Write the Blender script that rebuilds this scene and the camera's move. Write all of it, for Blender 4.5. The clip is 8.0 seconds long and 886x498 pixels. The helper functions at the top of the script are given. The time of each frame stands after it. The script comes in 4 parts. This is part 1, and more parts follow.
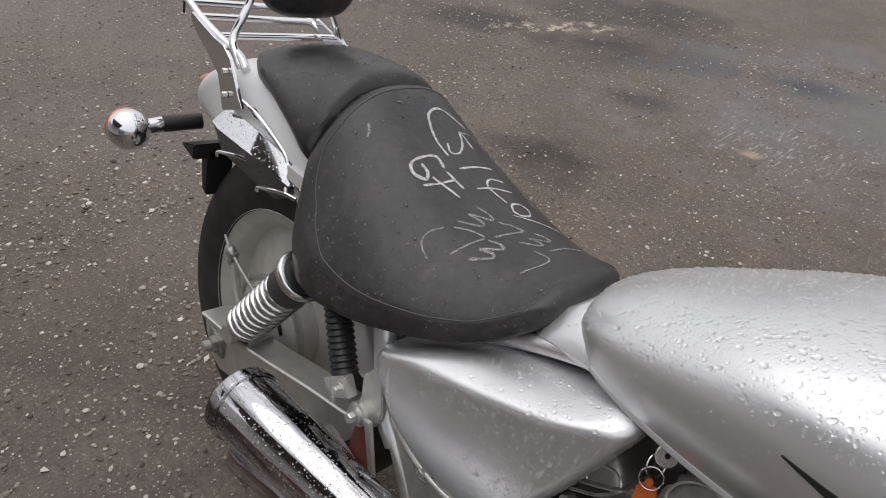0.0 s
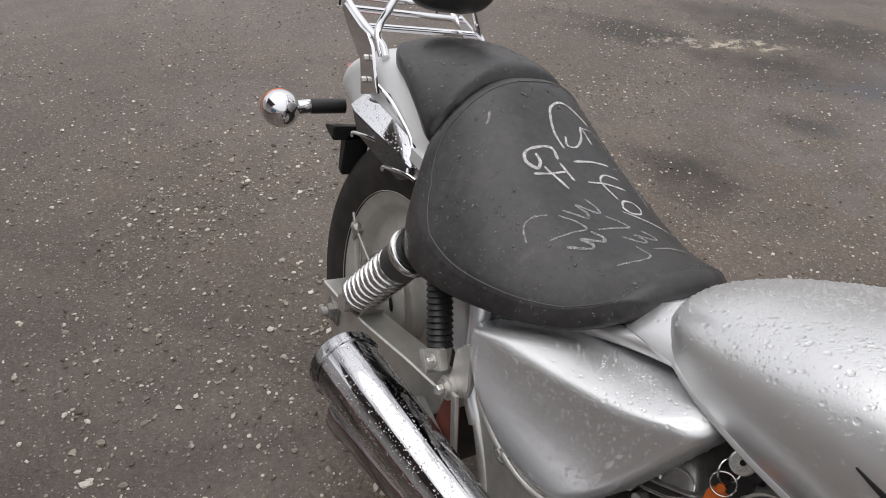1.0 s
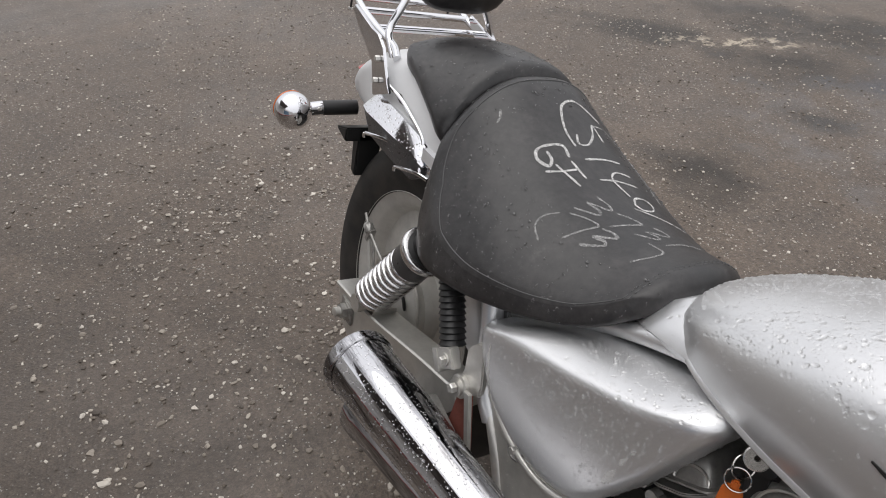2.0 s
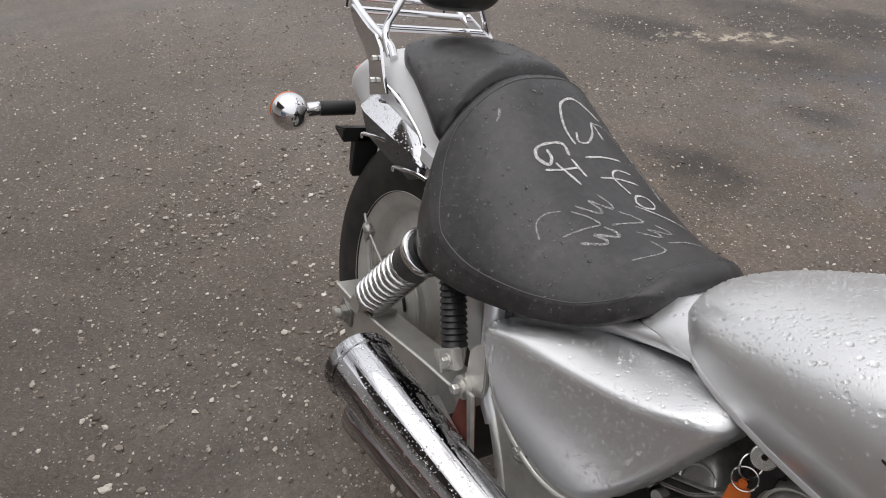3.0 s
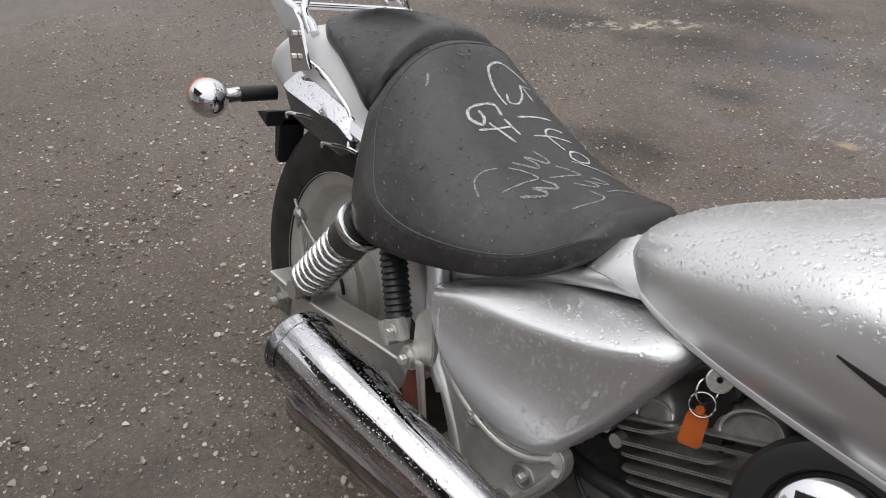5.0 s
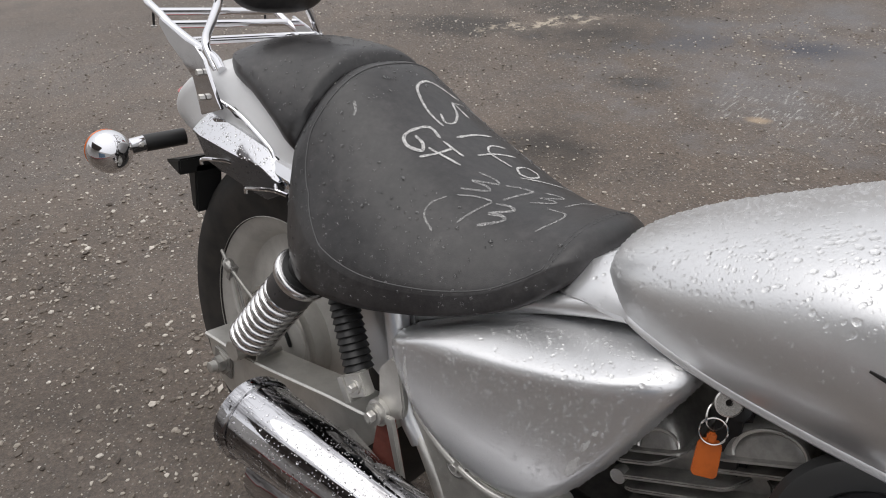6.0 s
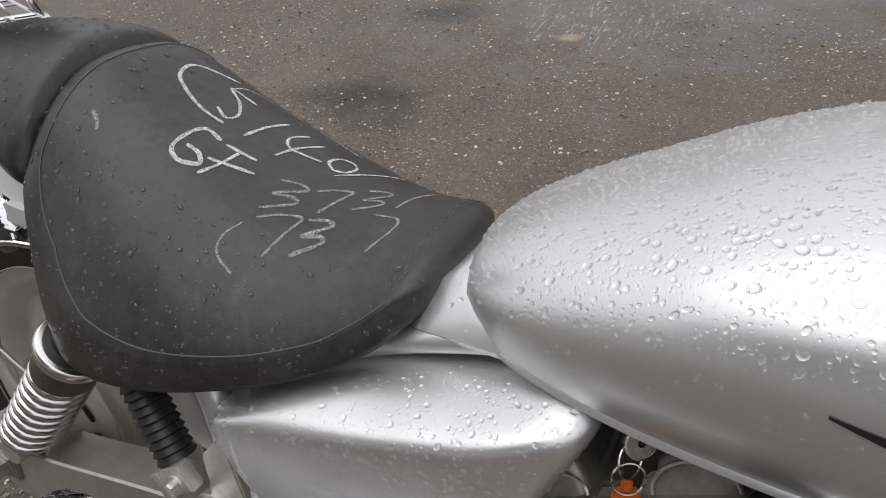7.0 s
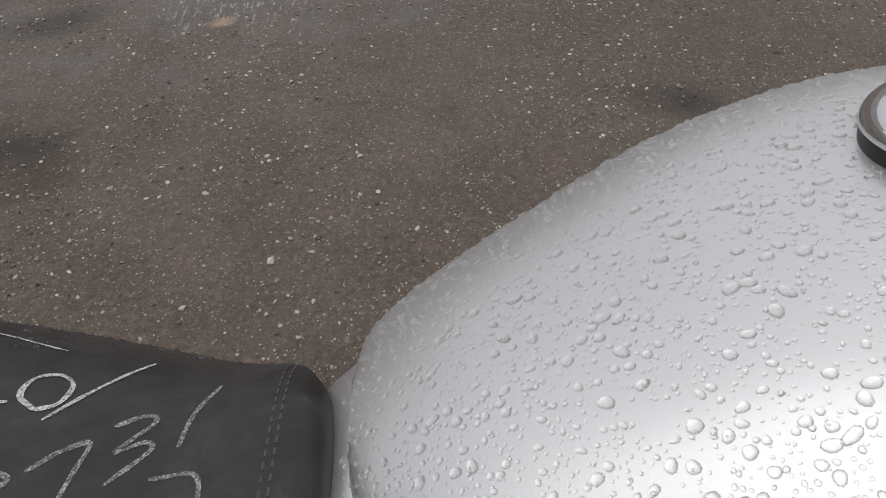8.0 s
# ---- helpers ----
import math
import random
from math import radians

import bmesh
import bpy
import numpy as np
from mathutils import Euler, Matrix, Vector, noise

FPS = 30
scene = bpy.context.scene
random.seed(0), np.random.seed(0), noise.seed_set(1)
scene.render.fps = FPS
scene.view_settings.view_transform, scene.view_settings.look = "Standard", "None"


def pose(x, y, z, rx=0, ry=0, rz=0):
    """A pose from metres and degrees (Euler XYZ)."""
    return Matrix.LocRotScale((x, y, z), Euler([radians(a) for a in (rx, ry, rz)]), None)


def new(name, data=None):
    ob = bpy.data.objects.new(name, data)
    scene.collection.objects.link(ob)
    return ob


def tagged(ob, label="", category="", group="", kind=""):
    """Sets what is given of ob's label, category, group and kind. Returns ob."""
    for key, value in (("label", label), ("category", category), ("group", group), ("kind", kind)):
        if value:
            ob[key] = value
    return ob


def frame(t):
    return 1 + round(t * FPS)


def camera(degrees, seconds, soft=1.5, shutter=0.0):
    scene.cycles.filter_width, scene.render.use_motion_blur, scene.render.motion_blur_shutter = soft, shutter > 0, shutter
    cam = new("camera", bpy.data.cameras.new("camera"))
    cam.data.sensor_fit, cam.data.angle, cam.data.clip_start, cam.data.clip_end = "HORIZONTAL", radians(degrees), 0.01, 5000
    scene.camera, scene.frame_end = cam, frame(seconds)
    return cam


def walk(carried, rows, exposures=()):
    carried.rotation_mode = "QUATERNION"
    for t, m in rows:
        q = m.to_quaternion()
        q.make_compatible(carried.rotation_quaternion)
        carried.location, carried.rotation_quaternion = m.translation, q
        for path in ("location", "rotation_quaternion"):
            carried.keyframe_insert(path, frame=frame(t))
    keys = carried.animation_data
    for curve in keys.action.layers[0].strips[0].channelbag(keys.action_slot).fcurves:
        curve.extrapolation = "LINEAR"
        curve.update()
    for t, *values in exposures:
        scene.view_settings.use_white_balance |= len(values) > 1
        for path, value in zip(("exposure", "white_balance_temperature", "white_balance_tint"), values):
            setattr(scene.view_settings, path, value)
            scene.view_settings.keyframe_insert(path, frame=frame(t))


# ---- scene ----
from collections import defaultdict

from mathutils.bvhtree import BVHTree

cam = camera(65.9, 8.0, soft=1.0)
# seconds, eye x y z, turn about x y z
ROWS = [
    (0.0, 0.8130, -0.4166, 1.1807, 52.38, -2.93, 46.26),
    (0.2, 0.8309, -0.4173, 1.1760, 52.54, -2.65, 51.10),
    (0.5, 0.8560, -0.4103, 1.1640, 52.38, -2.34, 57.24),
    (1.0, 0.8794, -0.4020, 1.1643, 53.17, -0.60, 59.47),
    (1.5, 0.8872, -0.4028, 1.1634, 53.43, 0.03, 60.16),
    (3.0, 0.8774, -0.4030, 1.1605, 53.23, 0.90, 59.52),
    (3.5, 0.8795, -0.3990, 1.1574, 53.06, 0.83, 58.87),
    (4.0, 0.8803, -0.3997, 1.1380, 52.65, 1.25, 56.67),
    (4.5, 0.8809, -0.4059, 1.1126, 53.37, 1.18, 54.63),
    (4.7, 0.8841, -0.4194, 1.1042, 53.63, 0.69, 54.16),
    (5.8, 0.8379, -0.4232, 1.0973, 54.38, 2.84, 44.90),
    (6.0, 0.8036, -0.3974, 1.0889, 54.39, 3.24, 43.01),
    (6.5, 0.7444, -0.3218, 1.0628, 50.42, 4.63, 34.70),
    (7.0, 0.7148, -0.2471, 1.0492, 48.34, 3.94, 25.95),
    (7.2, 0.7044, -0.2056, 1.0469, 46.77, 3.89, 21.76),
    (7.5, 0.6758, -0.1166, 1.0316, 44.28, 2.26, 11.68),
    (7.7, 0.6427, -0.0631, 1.0284, 43.65, 1.56, 3.88),
    (8.0, 0.5806, -0.0335, 1.0200, 43.16, 1.40, -5.03),
]
walk(cam, [(t, pose(x, y, z, rx, ry, rz)) for t, x, y, z, rx, ry, rz in ROWS], [(0.0, 0.0), (0.6, 0.16), (4.7, 0.18), (6.0, 0.14), (7.0, 0.04), (7.5, -0.16), (8.0, -0.40)])

# ---- world and light: a bright overcast day ----
SUN_UP, SUN_TURN = 72.0, 262.0
world = bpy.data.worlds.new("overcast_sky")
scene.world = world
world.use_nodes = True
wn, wl = world.node_tree.nodes, world.node_tree.links
wn.clear()
sky = wn.new("ShaderNodeTexSky")
sky.sky_type, sky.sun_disc = "NISHITA", False
sky.sun_elevation, sky.sun_rotation = radians(SUN_UP), radians(SUN_TURN)
# cloud cover, brighter overhead than at the horizon
up = wn.new("ShaderNodeSeparateXYZ")
wl.new(wn.new("ShaderNodeTexCoord").outputs["Generated"], up.inputs[0])
rise = wn.new("ShaderNodeMapRange")
rise.inputs[3].default_value, rise.inputs[4].default_value = 0.52, 1.0
steep = wn.new("ShaderNodeMath")
steep.operation, steep.use_clamp = "POWER", True
steep.inputs[1].default_value = 1.1
wl.new(up.outputs[2], steep.inputs[0])
wl.new(steep.outputs[0], rise.inputs[0])
cloud = wn.new("ShaderNodeMix")
cloud.data_type, cloud.blend_type = "RGBA", "MULTIPLY"
cloud.inputs[0].default_value = 1.0
cloud.inputs[6].default_value = (10.7, 10.6, 10.75, 1)
wl.new(rise.outputs[0], cloud.inputs[7])
grey = wn.new("ShaderNodeMix")
grey.data_type = "RGBA"
grey.inputs[0].default_value = 0.9
wl.new(sky.outputs[0], grey.inputs[6])
wl.new(cloud.outputs[2], grey.inputs[7])
back = wn.new("ShaderNodeBackground")
back.inputs[1].default_value = 0.125
wl.new(grey.outputs[2], back.inputs[0])
wout = wn.new("ShaderNodeOutputWorld")
wl.new(back.outputs[0], wout.inputs[0])

sun_data = bpy.data.lights.new("sun", "SUN")
sun_data.energy, sun_data.angle, sun_data.color = 0.75, radians(55), (1.0, 0.97, 0.93)
sun = new("sun", sun_data)
sun.rotation_euler = Euler((radians(90 - SUN_UP), 0, radians(180 - SUN_TURN)))


# ---- materials ----
class Mat:
    """A principled material with short-hand for its nodes."""

    def __init__(self, name, color=(0.5, 0.5, 0.5), metallic=0.0, rough=0.5, **more):
        self.m = bpy.data.materials.new(name)
        self.m.use_nodes = True
        self.t = self.m.node_tree
        self.b = self.t.nodes["Principled BSDF"]
        self.b.inputs["Base Color"].default_value = (*color, 1)
        self.b.inputs["Metallic"].default_value = metallic
        self.b.inputs["Roughness"].default_value = rough
        for k, v in more.items():
            self.b.inputs[k.replace("_", " ")].default_value = v
        self.co = None

    def node(self, kind, **inputs):
        n = self.t.nodes.new(kind)
        for k, v in inputs.items():
            n.inputs[k.replace("_", " ")].default_value = v
        return n

    def link(self, a, b):
        self.t.links.new(a, b)

    def coords(self):
        if self.co is None:
            self.co = self.t.nodes.new("ShaderNodeTexCoord").outputs["Object"]
        return self.co

    def noise(self, scale, detail=4.0, rough=0.55, stretch=None):
        n = self.node("ShaderNodeTexNoise", Scale=scale, Detail=detail, Roughness=rough)
        src = self.coords()
        if stretch:
            mp = self.t.nodes.new("ShaderNodeMapping")
            mp.inputs["Scale"].default_value = stretch
            self.link(src, mp.inputs[0])
            src = mp.outputs[0]
        self.link(src, n.inputs["Vector"])
        return n.outputs[0]

    def ramp(self, src, stops):
        r = self.t.nodes.new("ShaderNodeValToRGB")
        e = r.color_ramp.elements
        while len(e) < len(stops):
            e.new(0.5)
        for el, (p, c) in zip(e, stops):
            el.position = p
            el.color = (c, c, c, 1) if isinstance(c, (int, float)) else (*c, 1)
        self.link(src, r.inputs[0])
        return r.outputs[0]

    def mix(self, fac, a, b, mode="MIX"):
        n = self.t.nodes.new("ShaderNodeMix")
        n.data_type, n.blend_type = "RGBA", mode
        for sock, v in ((n.inputs[0], fac), (n.inputs[6], a), (n.inputs[7], b)):
            if isinstance(v, bpy.types.NodeSocket):
                self.link(v, sock)
            elif isinstance(v, tuple):
                sock.default_value = (*v, 1)
            else:
                sock.default_value = v
        return n.outputs[2]

    def math(self, op, a, b=0.0):
        n = self.t.nodes.new("ShaderNodeMath")
        n.operation = op
        for sock, v in ((n.inputs[0], a), (n.inputs[1], b)):
            if isinstance(v, bpy.types.NodeSocket):
                self.link(v, sock)
            else:
                sock.default_value = v
        return n.outputs[0]

    def color(self, src):
        self.link(src, self.b.inputs["Base Color"])

    def rough(self, src):
        self.link(src, self.b.inputs["Roughness"])

    def bump(self, src, strength=0.3, distance=0.002, under=None):
        n = self.node("ShaderNodeBump", Strength=strength, Distance=distance)
        self.link(src, n.inputs["Height"])
        if under is not None:
            self.link(under, n.inputs["Normal"])
        self.link(n.outputs[0], self.b.inputs["Normal"])
        return n.outputs[0]


def make_silver():
    s = Mat("silver_metallic_paint", (0.72, 0.723, 0.73), 0.78, 0.33, Coat_Weight=0.3, Coat_Roughness=0.10)
    flake = s.noise(2600, 1.0)
    blotch = s.noise(9, 5)
    s.color(s.mix(s.ramp(flake, [(0.3, 0.0), (0.7, 1.0)]), (0.67, 0.673, 0.68), (0.77, 0.773, 0.78)))
    s.rough(s.ramp(blotch, [(0.3, 0.30), (0.7, 0.37)]))
    s.bump(flake, 0.06, 0.0004)
    return s.m


def make_alloy(name, base, rough, metallic=0.75, dirt=0.5, scale=40):
    s = Mat(name, base, metallic, rough)
    grime = s.ramp(s.noise(scale, 6, 0.65), [(0.42, 0.0), (0.75, dirt)])
    s.color(s.mix(grime, base, tuple(c * 0.42 for c in base)))
    s.rough(s.ramp(s.noise(scale * 3, 4), [(0.3, rough - 0.07), (0.7, rough + 0.1)]))
    s.bump(s.noise(900, 2), 0.12, 0.0006)
    return s.m


def make_chrome():
    s = Mat("chrome", (0.78, 0.78, 0.8), 1.0, 0.05)
    s.rough(s.ramp(s.noise(60, 5), [(0.4, 0.035), (0.75, 0.11)]))
    return s.m


def make_wet_chrome():
    """Wet chrome; dark streaks along the pipe paint in its broken reflections and grime."""
    s = Mat("streaked_chrome", (0.72, 0.72, 0.74), 1.0, 0.04)
    reflection_tint = s.ramp(s.noise(34, 6, 0.7, (0.10, 1.0, 1.0)), [(0.43, 0.0), (0.60, 1.0)])
    s.color(s.mix(reflection_tint, (0.66, 0.66, 0.68), (0.15, 0.145, 0.15)))
    s.rough(s.ramp(reflection_tint, [(0.0, 0.025), (1.0, 0.12)]))
    s.bump(s.noise(60, 3, 0.5, (0.3, 1.0, 1.0)), 0.06, 0.0012)
    return s.m


def make_vinyl():
    """Worn black vinyl: grey dust rubbed into it in clouds, and a few paler scuffs."""
    s = Mat("black_vinyl", (0.02, 0.02, 0.021), 0.0, 0.44)
    cloud, fine = s.noise(9, 8, 0.75), s.noise(70, 6, 0.75)
    dust = s.math("MULTIPLY", s.ramp(cloud, [(0.38, 0.12), (0.66, 1.0)]), s.ramp(fine, [(0.34, 0.35), (0.66, 1.0)]))
    base = s.mix(dust, (0.0085, 0.0083, 0.0089), (0.060, 0.0555, 0.0550))
    scuff = s.math("MULTIPLY", s.ramp(s.noise(16, 7, 0.8), [(0.60, 0.0), (0.70, 0.5)]), s.ramp(fine, [(0.45, 0.0), (0.6, 1.0)]))
    s.color(s.mix(scuff, base, (0.11, 0.105, 0.10)))
    s.rough(s.ramp(cloud, [(0.35, 0.32), (0.7, 0.47)]))
    grain = s.node("ShaderNodeTexVoronoi", Scale=900.0)
    s.link(s.coords(), grain.inputs["Vector"])
    fold = s.bump(s.noise(18, 3), 0.25, 0.004)
    s.bump(grain.outputs[0], 0.12, 0.0006, fold)
    return s.m


def make_rubber():
    s = Mat("tyre_rubber", (0.022, 0.021, 0.02), 0.0, 0.72)
    s.color(s.mix(s.ramp(s.noise(25, 6), [(0.4, 0.0), (0.75, 0.7)]), (0.02, 0.019, 0.018), (0.055, 0.047, 0.04)))
    s.bump(s.noise(300, 4), 0.2, 0.001)
    return s.m


def make_asphalt():
    s = Mat("wet_asphalt", (0.1, 0.09, 0.08), 0.0, 0.6)
    warp = s.noise(2.6, 9, 0.68)

    def blotch(x, y, rx, ry, turn=0.0, soft=0.5):
        mp = s.t.nodes.new("ShaderNodeMapping")
        mp.vector_type = "TEXTURE"
        mp.inputs["Location"].default_value = (x, y, 0)
        mp.inputs["Rotation"].default_value = (0, 0, radians(turn))
        mp.inputs["Scale"].default_value = (rx, ry, 1)
        s.link(s.coords(), mp.inputs[0])
        ln = s.t.nodes.new("ShaderNodeVectorMath")
        ln.operation = "LENGTH"
        s.link(mp.outputs[0], ln.inputs[0])
        edge = s.math("ADD", ln.outputs["Value"], s.math("MULTIPLY", s.math("SUBTRACT", warp, 0.5), 3.4))
        return s.ramp(edge, [(1 - soft, 1.0), (1.0, 0.0)])

    big, mid = s.noise(0.8, 6, 0.6), s.noise(6.0, 6, 0.65)
    base = s.mix(s.ramp(big, [(0.35, 0.0), (0.65, 1.0)]), (0.104, 0.075, 0.054), (0.190, 0.142, 0.106))
    base = s.mix(s.ramp(mid, [(0.3, 0.8), (0.58, 0.0)]), base, (0.062, 0.048, 0.038))
    # aggregate of the worn surface
    stones = s.node("ShaderNodeTexVoronoi", Scale=170.0, Randomness=1.0)
    s.link(s.coords(), stones.inputs["Vector"])
    tone = s.ramp(stones.outputs["Color"], [(0.0, (0.048, 0.038, 0.030)), (0.5, (0.098, 0.078, 0.062)), (0.88, (0.158, 0.129, 0.106)), (1.0, (0.36, 0.335, 0.30))])
    base = s.mix(0.5, base, tone)
    grains = s.node("ShaderNodeTexVoronoi", Scale=420.0, Randomness=1.0)
    s.link(s.coords(), grains.inputs["Vector"])
    base = s.mix(1.0, base, s.ramp(grains.outputs["Color"], [(0.0, 0.74), (0.5, 0.97), (1.0, 1.26)]), "MULTIPLY")
    clump = s.ramp(s.noise(60, 7, 0.8), [(0.36, 0.66), (0.5, 0.97), (0.64, 1.24)])
    base = s.mix(1.0, base, clump, "MULTIPLY")
    for scale, size, keep, col in ((110.0, 0.16, 0.53, (0.46, 0.44, 0.40)), (75.0, 0.16, 0.55, (0.46, 0.44, 0.40)), (42.0, 0.12, 0.58, (0.42, 0.385, 0.34))):
        chips = s.node("ShaderNodeTexVoronoi", Scale=scale, Randomness=1.0)
        s.link(s.coords(), chips.inputs["Vector"])
        pick = s.ramp(chips.outputs["Distance"], [(size, 1.0), (size + 0.07, 0.0)])
        few = s.ramp(s.noise(scale * 0.9, 2), [(keep, 0.0), (keep + 0.05, 1.0)])
        base = s.mix(s.math("MULTIPLY", pick, few), base, col)
    # old spills and a broken patch of pale mortar
    dark = blotch(-0.46, 1.33, 0.30, 0.22, 10, 0.8)
    for spot in ((-0.88, 2.40, 0.50, 0.34, 25, 0.8), (-1.58, 2.12, 0.50, 0.26, 35, 0.8), (-1.15, 2.85, 0.85, 0.40, 25, 0.8), (-0.44, 2.00, 0.18, 0.11, 20, 0.7), (-2.1, 3.2, 0.8, 0.4, 30, 0.8), (1.32, 1.36, 0.18, 0.10, -20, 0.9)):
        dark = s.math("MAXIMUM", dark, blotch(*spot))
    base = s.mix(s.math("MULTIPLY", dark, 0.9), base, (0.026, 0.020, 0.015))
    # brown dirt and grit, darkened to stand for the shade beside the bike
    base = s.mix(s.math("MULTIPLY", blotch(-0.35, -0.75, 1.1, 0.75, 15, 0.9), 0.4), base, (0.040, 0.031, 0.025))
    # pale grey sheen of the far wet ground, painted into the colour
    reflection_tint = s.ramp(blotch(0.45, 2.75, 1.40, 1.00, 30, 0.9), [(0.0, 0.0), (1.0, 0.6)])
    base = s.mix(reflection_tint, base, (0.160, 0.158, 0.165))
    # two dark bluish areas
    base = s.mix(s.math("MULTIPLY", blotch(-0.08, 2.69, 0.34, 0.17, 20, 0.9), 0.85), base, (0.020, 0.025, 0.044))
    base = s.mix(s.math("MULTIPLY", blotch(-0.45, 2.55, 0.30, 0.15, 30, 0.9), 0.5), base, (0.035, 0.038, 0.052))
    flake = s.ramp(s.noise(17, 5, 0.7), [(0.50, 0.0), (0.57, 1.0)])
    pale = blotch(-1.13, 2.46, 0.36, 0.10, 50)
    base = s.mix(s.math("MULTIPLY", pale, flake), base, (0.42, 0.36, 0.28))
    streak = s.ramp(s.noise(9, 5, 0.7, (9.0, 2.0, 1.0)), [(0.55, 0.0), (0.62, 1.0)])
    base = s.mix(s.math("MULTIPLY", s.math("MULTIPLY", streak, blotch(0.20, 2.12, 0.42, 0.24, 35, 0.6)), 0.85), base, (0.46, 0.45, 0.42))
    base = s.mix(s.math("MULTIPLY", blotch(0.06, 1.93, 0.05, 0.035, 20, 0.6), 0.7), base, (0.46, 0.34, 0.22))
    wet = s.math("MAXIMUM", s.ramp(s.noise(0.7, 5, 0.6), [(0.46, 0.0), (0.66, 0.8)]), s.math("MULTIPLY", blotch(0.35, 2.5, 1.2, 0.8, 30, 0.8), 0.7))
    # grey of the sky's sheen mixed into the colour where it is wet
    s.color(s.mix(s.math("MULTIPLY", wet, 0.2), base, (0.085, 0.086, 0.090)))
    s.rough(s.ramp(wet, [(0.0, 0.50), (1.0, 0.34)]))
    s.b.inputs["Specular IOR Level"].default_value = 0.4
    grit = s.bump(s.noise(130, 6, 0.75), 0.7, 0.004)
    fine = s.bump(stones.outputs["Distance"], 0.5, 0.002, grit)
    # standing water fills the pores of the wet stretch
    calm = s.mix(s.math("MULTIPLY", wet, 0.4), fine, s.t.nodes.new("ShaderNodeNewGeometry").outputs["Normal"])
    s.link(calm, s.b.inputs["Normal"])
    return s.m


def make_stone():
    s = Mat("stone_chips", (0.3, 0.28, 0.25), 0.0, 0.6)
    isl = s.t.nodes.new("ShaderNodeNewGeometry").outputs["Random Per Island"]
    s.color(s.ramp(isl, [(0.0, (0.07, 0.056, 0.045)), (0.35, (0.19, 0.16, 0.13)), (0.7, (0.40, 0.355, 0.30)), (1.0, (0.68, 0.63, 0.56))]))
    s.bump(s.noise(700, 4), 0.4, 0.001)
    return s.m


def make_chalk(name, start, most):
    s = Mat(name, (0.78, 0.77, 0.75), 0.0, 0.95)
    rub = s.math("MULTIPLY", s.ramp(s.noise(640, 4, 0.75), [(start - 0.02, 0.16 * most), (start + 0.15, most)]), s.ramp(s.noise(150, 3), [(0.3, 0.55), (0.6, 1.0)]))
    s.link(rub, s.b.inputs["Alpha"])
    return s.m


SILVER = make_silver()
ALLOY = make_alloy("satin_alloy", (0.64, 0.625, 0.59), 0.35, 0.75, 0.3)
CAST = make_alloy("cast_engine_alloy", (0.38, 0.37, 0.35), 0.38, 0.65, 0.7, 60)
DULL = make_alloy("dull_painted_rim", (0.60, 0.585, 0.55), 0.5, 0.3, 0.35, 30)
CHROME = make_chrome()
PIPE = make_wet_chrome()
# paler, less metallic silver for the rear mudguard
PALE_SILVER = make_alloy("pale_silver_paint", (0.74, 0.742, 0.745), 0.45, 0.15, 0.12, 12)
VINYL = make_vinyl()
RUBBER = make_rubber()
ASPHALT = make_asphalt()
STONE = make_stone()
CHALK = make_chalk("white_chalk", 0.40, 0.92)
SCRAPE = make_chalk("scraped_lacquer", 0.38, 0.75)
FAINT = make_chalk("rubbed_chalk", 0.47, 0.6)
BLACK = Mat("black_plastic", (0.016, 0.016, 0.016), 0.0, 0.42).m
THREAD = Mat("grey_thread", (0.10, 0.10, 0.10), 0.0, 0.8).m
LEATHER = make_alloy("orange_leather", (0.52, 0.115, 0.014), 0.38, 0.0, 0.45, 90)
RED = Mat("red_lens", (0.45, 0.015, 0.012), 0.0, 0.15, Coat_Weight=0.5).m
ORANGE = Mat("orange_lens", (0.6, 0.12, 0.01), 0.0, 0.15, Coat_Weight=0.5).m
RUST = make_alloy("red_brown_bracket", (0.20, 0.055, 0.04), 0.6, 0.1, 0.5, 60)
WATER = Mat("water", (1, 1, 1), 0.0, 0.0, IOR=1.36, Transmission_Weight=1.0).m
DEW = Mat("fine_water", (1, 1, 1), 0.0, 0.0, IOR=1.45, Transmission_Weight=1.0).m
EMBLEM = Mat("emblem_grey", (0.05, 0.05, 0.055), 0.4, 0.3).m
SPRING = Mat("spring_steel", (0.74, 0.73, 0.73), 1.0, 0.24).m
DARK = make_alloy("dark_grey_finish", (0.07, 0.068, 0.07), 0.32, 0.2, 0.3, 60)
STEEL = Mat("bright_steel", (0.62, 0.60, 0.57), 1.0, 0.2).m
WALL = make_alloy("plain_plaster", (0.62, 0.605, 0.585), 0.85, 0.0, 0.5, 1.5)
SHEET = make_alloy("grey_shade_sheet", (0.20, 0.19, 0.19), 0.6, 0.0, 0.4, 3)
KEY = make_alloy("dark_key_steel", (0.32, 0.305, 0.285), 0.28, 0.9, 0.4, 200)
RED_STRIP = make_alloy("red_strip_paint", (0.34, 0.035, 0.03), 0.6, 0.0, 0.4, 3)
BLUE_PANEL = make_alloy("blue_panel_paint", (0.12, 0.19, 0.27), 0.5, 0.0, 0.4, 3)


# ---- mesh helpers ----
def part(name, bm, material, parent, label="", smooth=True, crease=38):
    me = bpy.data.meshes.new(name)
    bmesh.ops.recalc_face_normals(bm, faces=bm.faces)
    for f in bm.faces:
        f.smooth = smooth
    bm.to_mesh(me)
    bm.free()
    me.materials.append(material)
    if smooth:
        me.set_sharp_from_angle(angle=radians(crease))
    ob = new(name, me)
    ob.parent = parent
    if label:
        ob["label"] = label
    return ob


